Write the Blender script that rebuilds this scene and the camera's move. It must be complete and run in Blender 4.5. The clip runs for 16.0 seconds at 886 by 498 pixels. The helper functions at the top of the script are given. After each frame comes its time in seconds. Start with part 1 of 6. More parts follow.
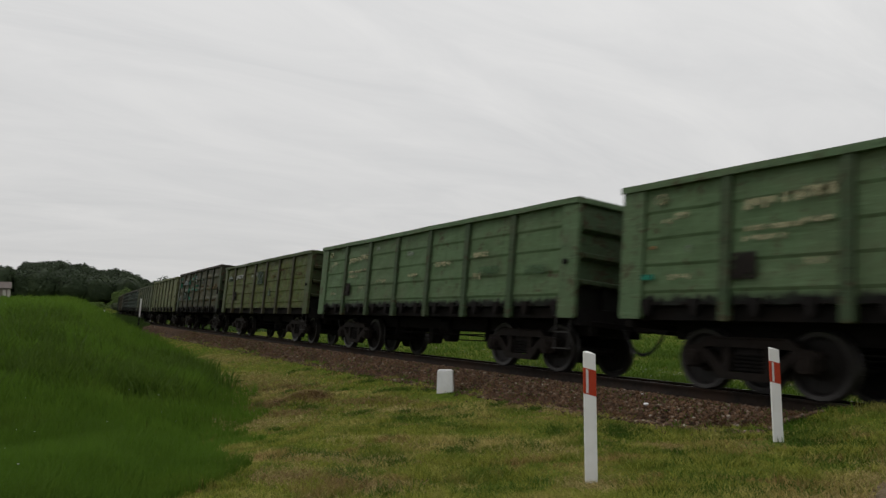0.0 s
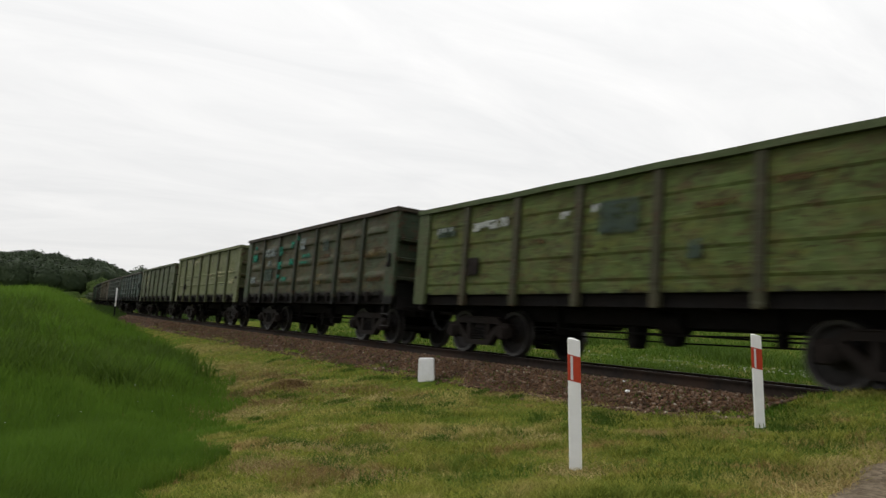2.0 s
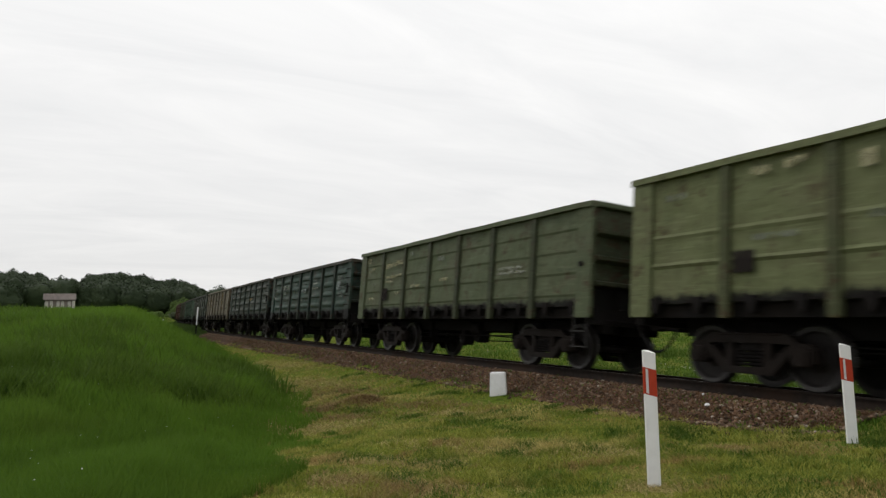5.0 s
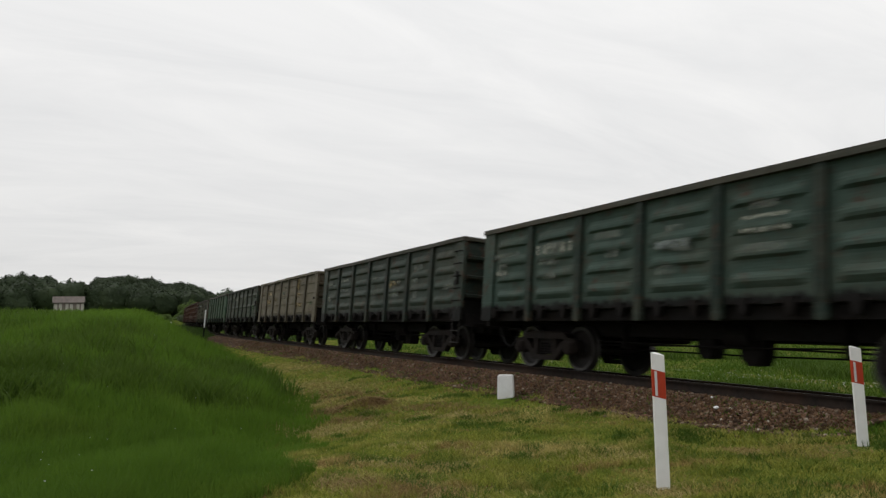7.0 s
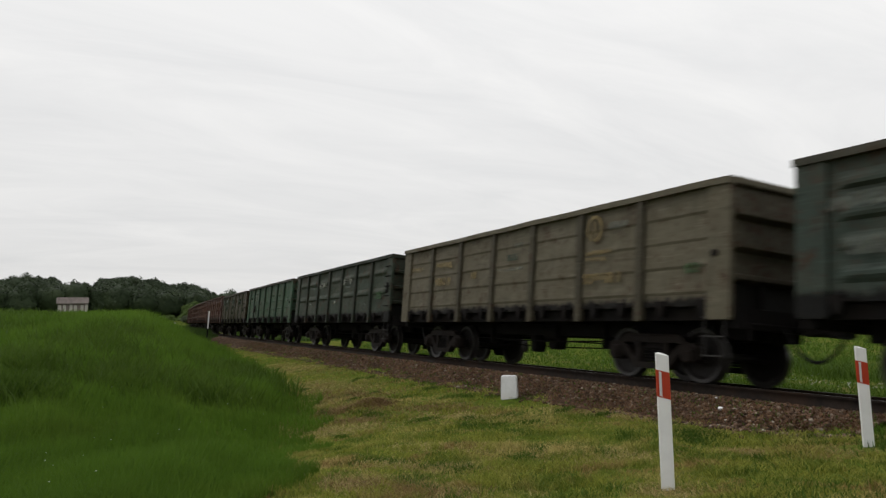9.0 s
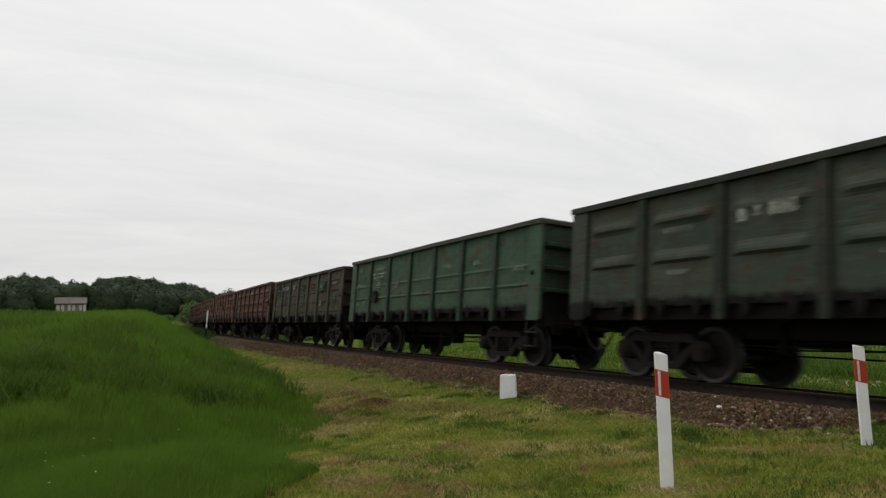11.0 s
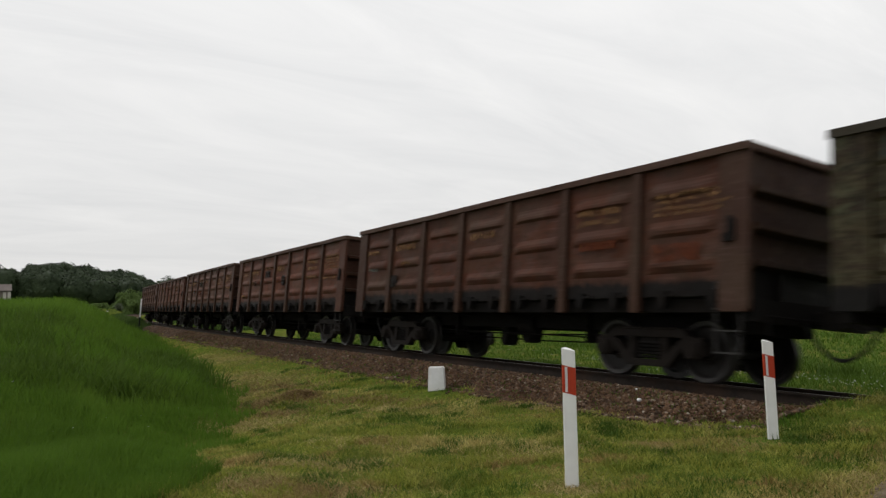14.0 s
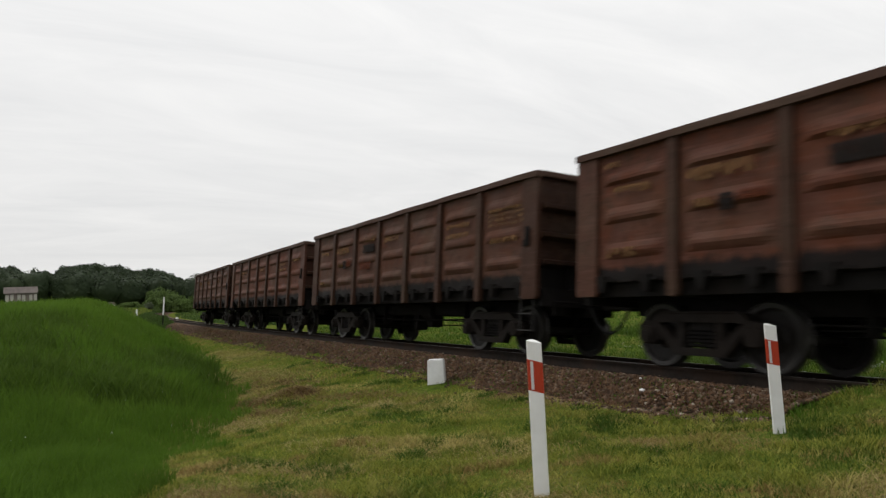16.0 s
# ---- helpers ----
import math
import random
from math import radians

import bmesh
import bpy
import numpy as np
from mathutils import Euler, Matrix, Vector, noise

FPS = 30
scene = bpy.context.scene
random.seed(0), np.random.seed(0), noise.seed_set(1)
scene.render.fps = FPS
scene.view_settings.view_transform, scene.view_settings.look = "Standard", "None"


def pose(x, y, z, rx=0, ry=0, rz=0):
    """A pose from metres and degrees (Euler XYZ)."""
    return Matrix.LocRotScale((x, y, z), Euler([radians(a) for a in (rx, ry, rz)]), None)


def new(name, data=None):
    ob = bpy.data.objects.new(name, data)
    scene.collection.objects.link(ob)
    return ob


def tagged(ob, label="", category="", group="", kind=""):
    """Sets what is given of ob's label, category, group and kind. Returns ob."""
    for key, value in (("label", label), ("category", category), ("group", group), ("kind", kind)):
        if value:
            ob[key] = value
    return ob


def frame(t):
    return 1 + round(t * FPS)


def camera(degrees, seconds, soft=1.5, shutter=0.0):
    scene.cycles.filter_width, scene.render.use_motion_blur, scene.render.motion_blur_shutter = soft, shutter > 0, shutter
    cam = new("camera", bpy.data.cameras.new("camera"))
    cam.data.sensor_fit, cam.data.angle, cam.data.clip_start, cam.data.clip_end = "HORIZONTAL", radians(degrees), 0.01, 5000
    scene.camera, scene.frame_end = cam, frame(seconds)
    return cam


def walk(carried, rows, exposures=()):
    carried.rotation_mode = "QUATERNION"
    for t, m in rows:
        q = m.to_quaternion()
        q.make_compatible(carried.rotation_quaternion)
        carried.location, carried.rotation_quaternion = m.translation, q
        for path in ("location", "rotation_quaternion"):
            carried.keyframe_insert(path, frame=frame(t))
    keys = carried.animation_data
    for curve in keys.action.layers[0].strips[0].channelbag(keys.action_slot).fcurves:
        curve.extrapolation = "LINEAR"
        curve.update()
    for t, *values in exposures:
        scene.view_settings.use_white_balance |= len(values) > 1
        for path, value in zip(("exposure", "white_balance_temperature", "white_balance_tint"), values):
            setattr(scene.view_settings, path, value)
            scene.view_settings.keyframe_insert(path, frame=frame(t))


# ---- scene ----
cam = camera(64.4, 16.0, 1.35, 0.38)
PATH = [
    (0.0, pose(0.100, 0.288, 1.208, 94.93, -0.03, 58.35)),
    (0.5, pose(0.054, 0.294, 1.200, 94.45, 0.33, 56.50)),
    (1.0, pose(0.027, 0.310, 1.195, 94.12, 0.19, 55.30)),
    (1.5, pose(0.022, 0.304, 1.188, 94.02, -0.41, 55.28)),
    (2.0, pose(-0.006, 0.318, 1.184, 94.06, 0.07, 56.70)),
    (2.5, pose(-0.002, 0.312, 1.184, 94.14, 0.11, 58.42)),
    (3.0, pose(0.003, 0.320, 1.185, 94.48, 0.76, 59.58)),
    (3.5, pose(-0.007, 0.341, 1.194, 94.77, 0.71, 60.59)),
    (4.0, pose(0.006, 0.328, 1.181, 95.07, 0.79, 61.45)),
    (6.5, pose(-0.004, 0.313, 1.190, 95.32, 1.09, 62.85)),
    (7.0, pose(0.000, 0.309, 1.179, 95.49, 1.04, 62.95)),
    (7.5, pose(-0.003, 0.310, 1.184, 95.48, 1.00, 62.94)),
    (8.0, pose(-0.009, 0.306, 1.185, 95.50, 1.13, 63.00)),
    (8.5, pose(-0.015, 0.314, 1.179, 95.52, 1.10, 63.11)),
    (9.0, pose(-0.009, 0.308, 1.176, 95.55, 1.08, 63.21)),
    (9.5, pose(-0.000, 0.310, 1.177, 95.54, 1.49, 63.33)),
    (10.0, pose(-0.011, 0.309, 1.180, 95.51, 1.32, 63.28)),
    (12.5, pose(0.006, 0.287, 1.186, 95.15, 1.01, 61.93)),
    (13.0, pose(-0.016, 0.353, 1.205, 95.04, 0.95, 60.27)),
    (13.5, pose(-0.023, 0.528, 1.184, 94.94, 0.17, 58.83)),
    (14.0, pose(-0.048, 0.717, 1.213, 94.55, 0.90, 58.72)),
    (14.5, pose(-0.141, 0.901, 1.214, 94.60, 1.01, 59.05)),
    (15.0, pose(-0.202, 1.032, 1.201, 94.77, 2.67, 60.25)),
    (15.5, pose(-0.262, 1.249, 1.190, 93.95, 2.54, 60.85)),
    (16.0, pose(-0.299, 1.541, 1.201, 93.75, 2.62, 60.96)),
]
EXPOSURES = [(0.0, -0.28), (0.5, -0.13), (1.0, 0.07), (1.5, 0.14), (2.5, 0.17), (4.0, 0.19), (6.5, 0.0), (12.5, 0.0), (14.5, 0.0), (15.5, 0.08), (16.0, 0.06)]
walk(cam, PATH, EXPOSURES)

# the curve of the track: near rail on a circle, banked to the inside
R, D, BANK, DROP = 1205.1, 9.669, 0.095, 0.025
YC = D + R
GAUGE = 1.52
PITCH = 13.92          # one wagon, coupler to coupler
BODY = 12.83


def travelled(t):
    """Metres that the train has gone since the clip's start: it gathers speed gently."""
    return 0.03 + 10.768 * t + 0.03057 * t * t


def on_track(s, lateral=0.0, up=0.0):
    """A place by arc length, metres beyond the near rail and metres above the banked rail plane."""
    a = s / R
    l = lateral * math.cos(BANK) + up * math.sin(BANK)
    z = -lateral * math.sin(BANK) + up * math.cos(BANK) - DROP
    return Vector(((R - l) * math.sin(a), YC - (R - l) * math.cos(a), z))


def track_pose(s, lateral=GAUGE / 2, up=0.0):
    p = on_track(s, lateral, up)
    return pose(p.x, p.y, p.z, -math.degrees(BANK), 0, math.degrees(s / R))


# ---- light ----
SUN_UP, SUN_TURN = 62, 230
world = bpy.data.worlds.new("overcast_sky")
scene.world = world
world.use_nodes = True
wn, wl = world.node_tree.nodes, world.node_tree.links
wn.clear()
sky = wn.new("ShaderNodeTexSky")
sky.sky_type, sky.sun_disc = "NISHITA", False
sky.sun_elevation, sky.sun_rotation = radians(SUN_UP), radians(SUN_TURN)
sky.air_density, sky.dust_density = 1.0, 3.0
clear = wn.new("ShaderNodeBackground")
clear.inputs["Strength"].default_value = 0.06
wl.new(sky.outputs[0], clear.inputs["Color"])
tc = wn.new("ShaderNodeTexCoord")
sep = wn.new("ShaderNodeSeparateXYZ")
wl.new(tc.outputs["Generated"], sep.inputs[0])


def wmath(op, a, b=None):
    n = wn.new("ShaderNodeMath")
    n.operation = op
    for k, v in enumerate((a, b)):
        if v is None:
            continue
        if isinstance(v, (int, float)):
            n.inputs[k].default_value = v
        else:
            wl.new(v, n.inputs[k])
    return n.outputs[0]


up = wmath("ADD", wmath("MAXIMUM", sep.outputs[2], 0.0), 0.20)
comb = wn.new("ShaderNodeCombineXYZ")
wl.new(wmath("DIVIDE", sep.outputs[0], up), comb.inputs[0])
wl.new(wmath("DIVIDE", sep.outputs[1], up), comb.inputs[1])
turn = wn.new("ShaderNodeMapping")
turn.inputs["Rotation"].default_value = (0, 0, radians(-8))
turn.inputs["Scale"].default_value = (1.9, 0.55, 1)
wl.new(comb.outputs[0], turn.inputs[0])
streaks = wn.new("ShaderNodeTexNoise")
streaks.inputs["Scale"].default_value = 1.7
streaks.inputs["Detail"].default_value = 8
streaks.inputs["Roughness"].default_value = 0.61
streaks.inputs["Distortion"].default_value = 0.8
wl.new(turn.outputs[0], streaks.inputs["Vector"])
cloud = wn.new("ShaderNodeValToRGB")
cloud.color_ramp.elements[0].position, cloud.color_ramp.elements[0].color = 0.28, (0.815, 0.816, 0.816, 1)
cloud.color_ramp.elements[1].position, cloud.color_ramp.elements[1].color = 0.70, (0.942, 0.935, 0.924, 1)
wl.new(streaks.outputs[0], cloud.inputs[0])
deck = wn.new("ShaderNodeBackground")
overcast = wmath("ADD", wmath("ADD", 0.868, wmath("MULTIPLY", sep.outputs[1], 0.045)), wmath("MULTIPLY", wmath("MAXIMUM", sep.outputs[2], 0.0), 0.40))
wl.new(overcast, deck.inputs["Strength"])
wl.new(cloud.outputs[0], deck.inputs["Color"])
both = wn.new("ShaderNodeMixShader")
both.inputs[0].default_value = 0.93
wl.new(clear.outputs[0], both.inputs[1])
wl.new(deck.outputs[0], both.inputs[2])
wl.new(both.outputs[0], wn.new("ShaderNodeOutputWorld").inputs[0])

sun = new("sun", bpy.data.lights.new("sun", "SUN"))
sun.data.energy, sun.data.angle, sun.data.color = 0.9, radians(40), (1.0, 0.98, 0.94)
sun.rotation_euler = (radians(90 - SUN_UP), 0, radians(180 - SUN_TURN))


# ---- materials ----
class Nodes:
    """A small writer of node materials."""

    def __init__(self, name, rough=0.8, metal=0.0):
        self.m = bpy.data.materials.new(name)
        self.m.use_nodes = True
        self.n, self.l = self.m.node_tree.nodes, self.m.node_tree.links
        self.b = self.n["Principled BSDF"]
        self.b.inputs["Roughness"].default_value = rough
        self.b.inputs["Metallic"].default_value = metal
        self.tc = self.n.new("ShaderNodeTexCoord")

    def put(self, value, socket):
        if hasattr(value, "is_linked"):
            self.l.new(value, socket)
        elif isinstance(value, tuple) and len(value) == 3 and socket.type == "RGBA":
            socket.default_value = (*value, 1)
        else:
            socket.default_value = value

    def at(self, scale=(1, 1, 1), move=(0, 0, 0), which="Object"):
        mp = self.n.new("ShaderNodeMapping")
        mp.inputs["Scale"].default_value, mp.inputs["Location"].default_value = scale, move
        self.l.new(self.tc.outputs[which], mp.inputs[0])
        return mp.outputs[0]

    def noise(self, vec, scale, detail=4.0, rough=0.55, distort=0.0):
        t = self.n.new("ShaderNodeTexNoise")
        for key, v in (("Scale", scale), ("Detail", detail), ("Roughness", rough), ("Distortion", distort)):
            t.inputs[key].default_value = v
        self.l.new(vec, t.inputs["Vector"])
        return t.outputs[0]

    def ramp(self, fac, *stops):
        r = self.n.new("ShaderNodeValToRGB")
        e = r.color_ramp.elements
        while len(e) < len(stops):
            e.new(0.5)
        for el, (p, c) in zip(e, stops):
            el.position = p
            el.color = (c, c, c, 1) if isinstance(c, (int, float)) else (*c, 1)
        self.l.new(fac, r.inputs[0])
        return r.outputs[0]

    def mix(self, fac, a, b, kind="MIX"):
        x = self.n.new("ShaderNodeMix")
        x.data_type, x.blend_type = "RGBA", kind
        self.put(fac, x.inputs[0])
        self.put(a, x.inputs[6])
        self.put(b, x.inputs[7])
        return x.outputs[2]

    def math(self, op, a, b=0.0):
        x = self.n.new("ShaderNodeMath")
        x.operation = op
        self.put(a, x.inputs[0])
        self.put(b, x.inputs[1])
        return x.outputs[0]

    def z(self, vec):
        s = self.n.new("ShaderNodeSeparateXYZ")
        self.l.new(vec, s.inputs[0])
        return s.outputs[2]

    def island(self):
        return self.n.new("ShaderNodeNewGeometry").outputs["Random Per Island"]

    def each(self):
        return self.n.new("ShaderNodeObjectInfo").outputs["Random"]

    def bump(self, height, strength=0.3, distance=0.01):
        b = self.n.new("ShaderNodeBump")
        b.inputs["Strength"].default_value, b.inputs["Distance"].default_value = strength, distance
        self.l.new(height, b.inputs["Height"])
        self.l.new(b.outputs[0], self.b.inputs["Normal"])

    def done(self, colour, rough=None):
        self.put(colour, self.b.inputs["Base Color"])
        if rough is not None:
            self.put(rough, self.b.inputs["Roughness"])
        return self.m


def dim(c, k):
    return tuple(v * k for v in c)


def index_shift(name):
    return sum(ord(ch) for ch in name) % 97


def paint(name, base, rust=0.45, fade=0.5, patch=None, rusty=(0.05, 0.026, 0.016), hemmed=True, hem_at=1.63, mottle=None, flecks=None):
    """Old wagon paint: faded and blotched, rust, run marks and a splashed black hem of grime."""
    k = Nodes(name, 0.62)
    k.b.inputs["Specular IOR Level"].default_value = 0.1
    ob = k.at()
    big = k.noise(ob, 0.9, 5, 0.6)
    fine = k.noise(ob, 14, 6, 0.7)
    runs = k.noise(k.at((5, 5, 0.35)), 2.2, 5, 0.6)
    c = k.mix(k.ramp(big, (0.38, 0.0), (0.62, fade)), base, tuple(v * 1.12 + 0.007 for v in base))
    c = k.mix(k.ramp(runs, (0.48, 0.0), (0.68, 0.2 + 0.5 * rust)), c, dim(base, 0.42))
    if patch:
        c = k.mix(k.ramp(k.noise(k.at((0.8, 1, 1.3)), 1.5, 6, 0.66, 0.8), (0.49, 0.0), (0.55, 0.9)), c, patch)
    c = k.mix(k.ramp(k.noise(ob, 3.1, 8, 0.72, 0.4), (0.60 - 0.13 * rust, 0.0), (0.68 - 0.12 * rust, 0.85)), c, rusty)
    if mottle:
        c = k.mix(k.ramp(k.noise(k.at((0.75, 1, 1.4), (11, 0, 4)), 4.2, 6, 0.68, 0.7), (0.50, 0.0), (0.56, 0.8)), c, mottle)
        c = k.mix(k.ramp(k.noise(k.at((0.6, 1, 1.8), (2, 0, 9)), 5.0, 6, 0.7, 0.5), (0.56, 0.0), (0.61, 0.85)), c, dim(rusty, 0.55))
    c = k.mix(k.ramp(fine, (0.3, 0.13), (0.62, 0.0)), c, dim(base, 0.5))
    dust = k.noise(k.at((0.5, 1, 1.3), (index_shift(name) * 1.7, 0, 2)), 1.1, 5, 0.62, 0.6)
    c = k.mix(k.ramp(dust, (0.46, 0.0), (0.66, 0.42)), c, k.mix(0.55, base, (0.085, 0.068, 0.046)))
    c = k.mix(k.ramp(k.noise(k.at((0.45, 1, 2.4), (index_shift(name), 0, 5)), 3.4, 5, 0.66, 0.3), (0.58, 0.0), (0.66, 0.25 + 0.5 * rust)), c, dim(base, 0.38))
    if flecks:
        for shift, colour, scale in ((0, dim(rusty, 0.6), 2.3), (17, flecks, 3.1), (29, dim(rusty, 1.6), 4.6), (43, dim(flecks, 0.55), 6.5)):
            c = k.mix(k.ramp(k.noise(k.at((0.7, 1, 1.25), (shift, 0, shift * 0.7)), scale, 6, 0.66, 0.8), (0.535, 0.0), (0.575, 0.85 if rust > 0.6 else 0.45)), c, colour)
    scuff = k.noise(k.at((0.55, 1, 7.0), (index_shift(name), 0, 0)), 2.6, 4, 0.6)
    c = k.mix(k.ramp(scuff, (0.54, 0.0), (0.68, 0.48)), c, tuple(v * 1.35 + 0.014 for v in base))
    chips = k.noise(k.at((1, 1, 1), (3, index_shift(name), 0)), 7.5, 5, 0.65)
    c = k.mix(k.ramp(chips, (0.585, 0.0), (0.64, 0.2 + 0.8 * rust)), c, dim(rusty, 0.8))
    dents = k.noise(k.at((1, 1, 1.6)), 2.4, 3, 0.5)
    k.bump(k.math("ADD", k.math("MULTIPLY", dents, 3.0), k.math("MULTIPLY", fine, 0.5)), 0.35, 0.02)
    if not hemmed:
        return k.done(c, k.ramp(big, (0.3, 0.5), (0.7, 0.8)))
    hem = k.math("ADD", k.z(ob), k.math("ADD", k.math("MULTIPLY", k.noise(k.at((1.6, 1.6, 0.6)), 2.6, 6, 0.7), 0.26), k.math("MULTIPLY", k.noise(k.at((1, 1, 0.35), (9, 0, 0)), 10.0, 5, 0.66), 0.34)))
    grime = k.n.new("ShaderNodeMapRange")
    grime.inputs[1].default_value, grime.inputs[2].default_value = hem_at, hem_at + 0.09
    grime.inputs[3].default_value, grime.inputs[4].default_value = 0.96, 0.0
    k.l.new(hem, grime.inputs[0])
    c = k.mix(grime.outputs[0], c, (0.0062, 0.0058, 0.0056))
    return k.done(c, k.ramp(big, (0.3, 0.5), (0.7, 0.8)))


def plain(name, base, rough=0.7, metal=0.0, scale=8.0, spread=0.35, dirt=None, gloss=0.4):
    k = Nodes(name, rough, metal)
    k.b.inputs["Specular IOR Level"].default_value = gloss
    ob = k.at()
    n1, n2 = k.noise(ob, scale, 6, 0.65), k.noise(ob, scale * 0.17, 4, 0.6)
    c = k.mix(k.ramp(n1, (0.3, 0.0), (0.7, 1.0)), dim(base, 1 - spread), dim(base, 1 + spread * 0.5))
    c = k.mix(k.ramp(n2, (0.42, 0.0), (0.7, 0.7)), c, dirt or dim(base, 0.6))
    k.bump(n1, 0.2, 0.006)
    return k.done(c, k.ramp(n2, (0.3, rough - 0.1), (0.7, min(1, rough + 0.1))))


IRON = plain("oily_black_iron", (0.0125, 0.0115, 0.0113), 0.8, 0.0, 9, 0.4, (0.0135, 0.0108, 0.0094), 0.04)
CAST = plain("dusty_cast_steel", (0.0158, 0.0128, 0.0114), 0.6, 0.0, 7, 0.7, (0.0150, 0.0110, 0.0090), 0.06)
STEP = plain("dull_grey_step_steel", (0.034, 0.032, 0.031), 0.6, 0.0, 10, 0.3, (0.02, 0.017, 0.015), 0.15)
TYRE = plain("worn_wheel_steel", (0.0165, 0.0145, 0.0138), 0.5, 0.0, 12, 0.35, (0.022, 0.018, 0.016), 0.12)
RIM = plain("rolled_bright_wheel_rim", (0.027, 0.0245, 0.0235), 0.4, 0.4, 14, 0.3, (0.05, 0.045, 0.042), 0.35)
BRIGHT = plain("polished_rail_steel", (0.17, 0.16, 0.15), 0.5, 0.5, 20, 0.2, (0.3, 0.27, 0.24))
RAILSIDE = plain("rusty_rail_side", (0.022, 0.017, 0.014), 0.85, 0.0, 10, 0.4, (0.04, 0.024, 0.016), 0.12)
SLEEPER = plain("oiled_timber", (0.020, 0.016, 0.013), 0.9, 0.0, 12, 0.5, (0.035, 0.028, 0.022), 0.12)
RUBBER = plain("black_rubber", (0.012, 0.012, 0.012), 0.7, 0.0, 10, 0.2, None, 0.15)
WHITE = plain("weathered_white_plastic", (0.77, 0.77, 0.765), 0.45, 0.0, 6, 0.08, (0.62, 0.62, 0.59))
RED = plain("red_reflective_film", (0.40, 0.040, 0.014), 0.4, 0.0, 30, 0.12, (0.33, 0.04, 0.016), 0.25)
SILVER = plain("silver_reflector", (0.62, 0.60, 0.60), 0.3, 0.0, 40, 0.1)
STONEWHITE = plain("whitewashed_concrete", (0.76, 0.76, 0.77), 0.85, 0.0, 14, 0.08, (0.62, 0.61, 0.58))
BLACK = plain("black_post_paint", (0.012, 0.012, 0.012), 0.7, 0.0, 12, 0.2, None, 0.1)


def worn(name, base, cover=0.8, worn_at=0.46, soft_rim=True):
    """Stencil paint and touched-up patches, rubbed thin: it ends softly at its rim and is worn away in flakes."""
    k = Nodes(name, 0.8)
    k.b.inputs["Specular IOR Level"].default_value = 0.06
    c = k.mix(k.ramp(k.noise(k.at(), 7, 5, 0.6), (0.35, 0.0), (0.65, 1.0)), dim(base, 0.65), base)
    s = k.n.new("ShaderNodeSeparateXYZ")
    k.l.new(k.tc.outputs["Generated"], s.inputs[0])
    rim = 1.0
    for axis in (0, 2) if soft_rim else ():
        o = s.outputs[axis]
        near = k.math("MINIMUM", o, k.math("SUBTRACT", 1.0, o))
        rim = k.math("MULTIPLY", k.math("MINIMUM", k.math("MULTIPLY", near, 9.0), 1.0), rim)
    flakes = k.ramp(k.noise(k.at((0.7, 1, 1.6)), 5.5, 6, 0.65, 0.3), (worn_at - 0.1, 0.0), (worn_at + 0.1, 1.0))
    a = k.math("MULTIPLY", k.math("MULTIPLY", flakes, rim), cover)
    clear = k.n.new("ShaderNodeBsdfTransparent")
    mx = k.n.new("ShaderNodeMixShader")
    k.done(c)
    k.l.new(a, mx.inputs[0])
    k.l.new(clear.outputs[0], mx.inputs[1])
    k.l.new(k.b.outputs[0], mx.inputs[2])
    k.l.new(mx.outputs[0], k.n["Material Output"].inputs[0])
    return k.m


LETTER = worn("faded_white_lettering", (0.32, 0.33, 0.28), 0.62, 0.44)
PALEYELLOW = worn("rubbed_pale_yellow_lettering", (0.25, 0.19, 0.095), 0.64, 0.45)
RINGYELLOW = worn("pale_yellow_emblem_paint", (0.26, 0.20, 0.10), 0.62, 0.42, False)
RINGCREAM = worn("cream_emblem_paint", (0.36, 0.34, 0.21), 0.6, 0.43, False)
NUMBER = worn("bold_white_numbers", (0.40, 0.42, 0.40), 0.78, 0.42)
CREAM = worn("cream_stencil_lettering", (0.36, 0.34, 0.21), 0.68, 0.43)
PALEPATCH = worn("pale_grey_touch_up_paint", (0.19, 0.22, 0.21), 0.7, 0.43)
GREENPATCH = worn("brighter_green_touch_up_paint", (0.068, 0.122, 0.062), 0.55, 0.46)
RUSTSTAIN = worn("soaked_rust_stain", (0.075, 0.043, 0.020), 0.6, 0.5)
OCHRESTAIN = worn("washed_out_ochre_stain", (0.125, 0.092, 0.036), 0.42, 0.5)
OXIDE = worn("bright_oxide_touch_up_paint", (0.125, 0.034, 0.016), 0.6, 0.46)
SMUDGE = worn("rubbed_out_lettering", (0.20, 0.22, 0.19), 0.34, 0.48)
OCHRE = worn("faded_yellow_lettering", (0.20, 0.105, 0.046), 0.72, 0.45)
TURQ = worn("turquoise_touch_up_paint", (0.024, 0.175, 0.118), 0.78, 0.44)
GREYPATCH = worn("grey_touch_up_paint", (0.056, 0.080, 0.064), 0.72, 0.45)
DARKPATCH = worn("black_stencil_panel", (0.021, 0.017, 0.0155), 0.84, 0.37)
ROOF = plain("grey_sheet_roof", (0.150, 0.122, 0.112), 0.7, 0.0, 3, 0.4, (0.20, 0.175, 0.16))
BOARD = plain("whitewashed_boards", (0.46, 0.44, 0.40), 0.8, 0.0, 4, 0.2, (0.4, 0.38, 0.34))


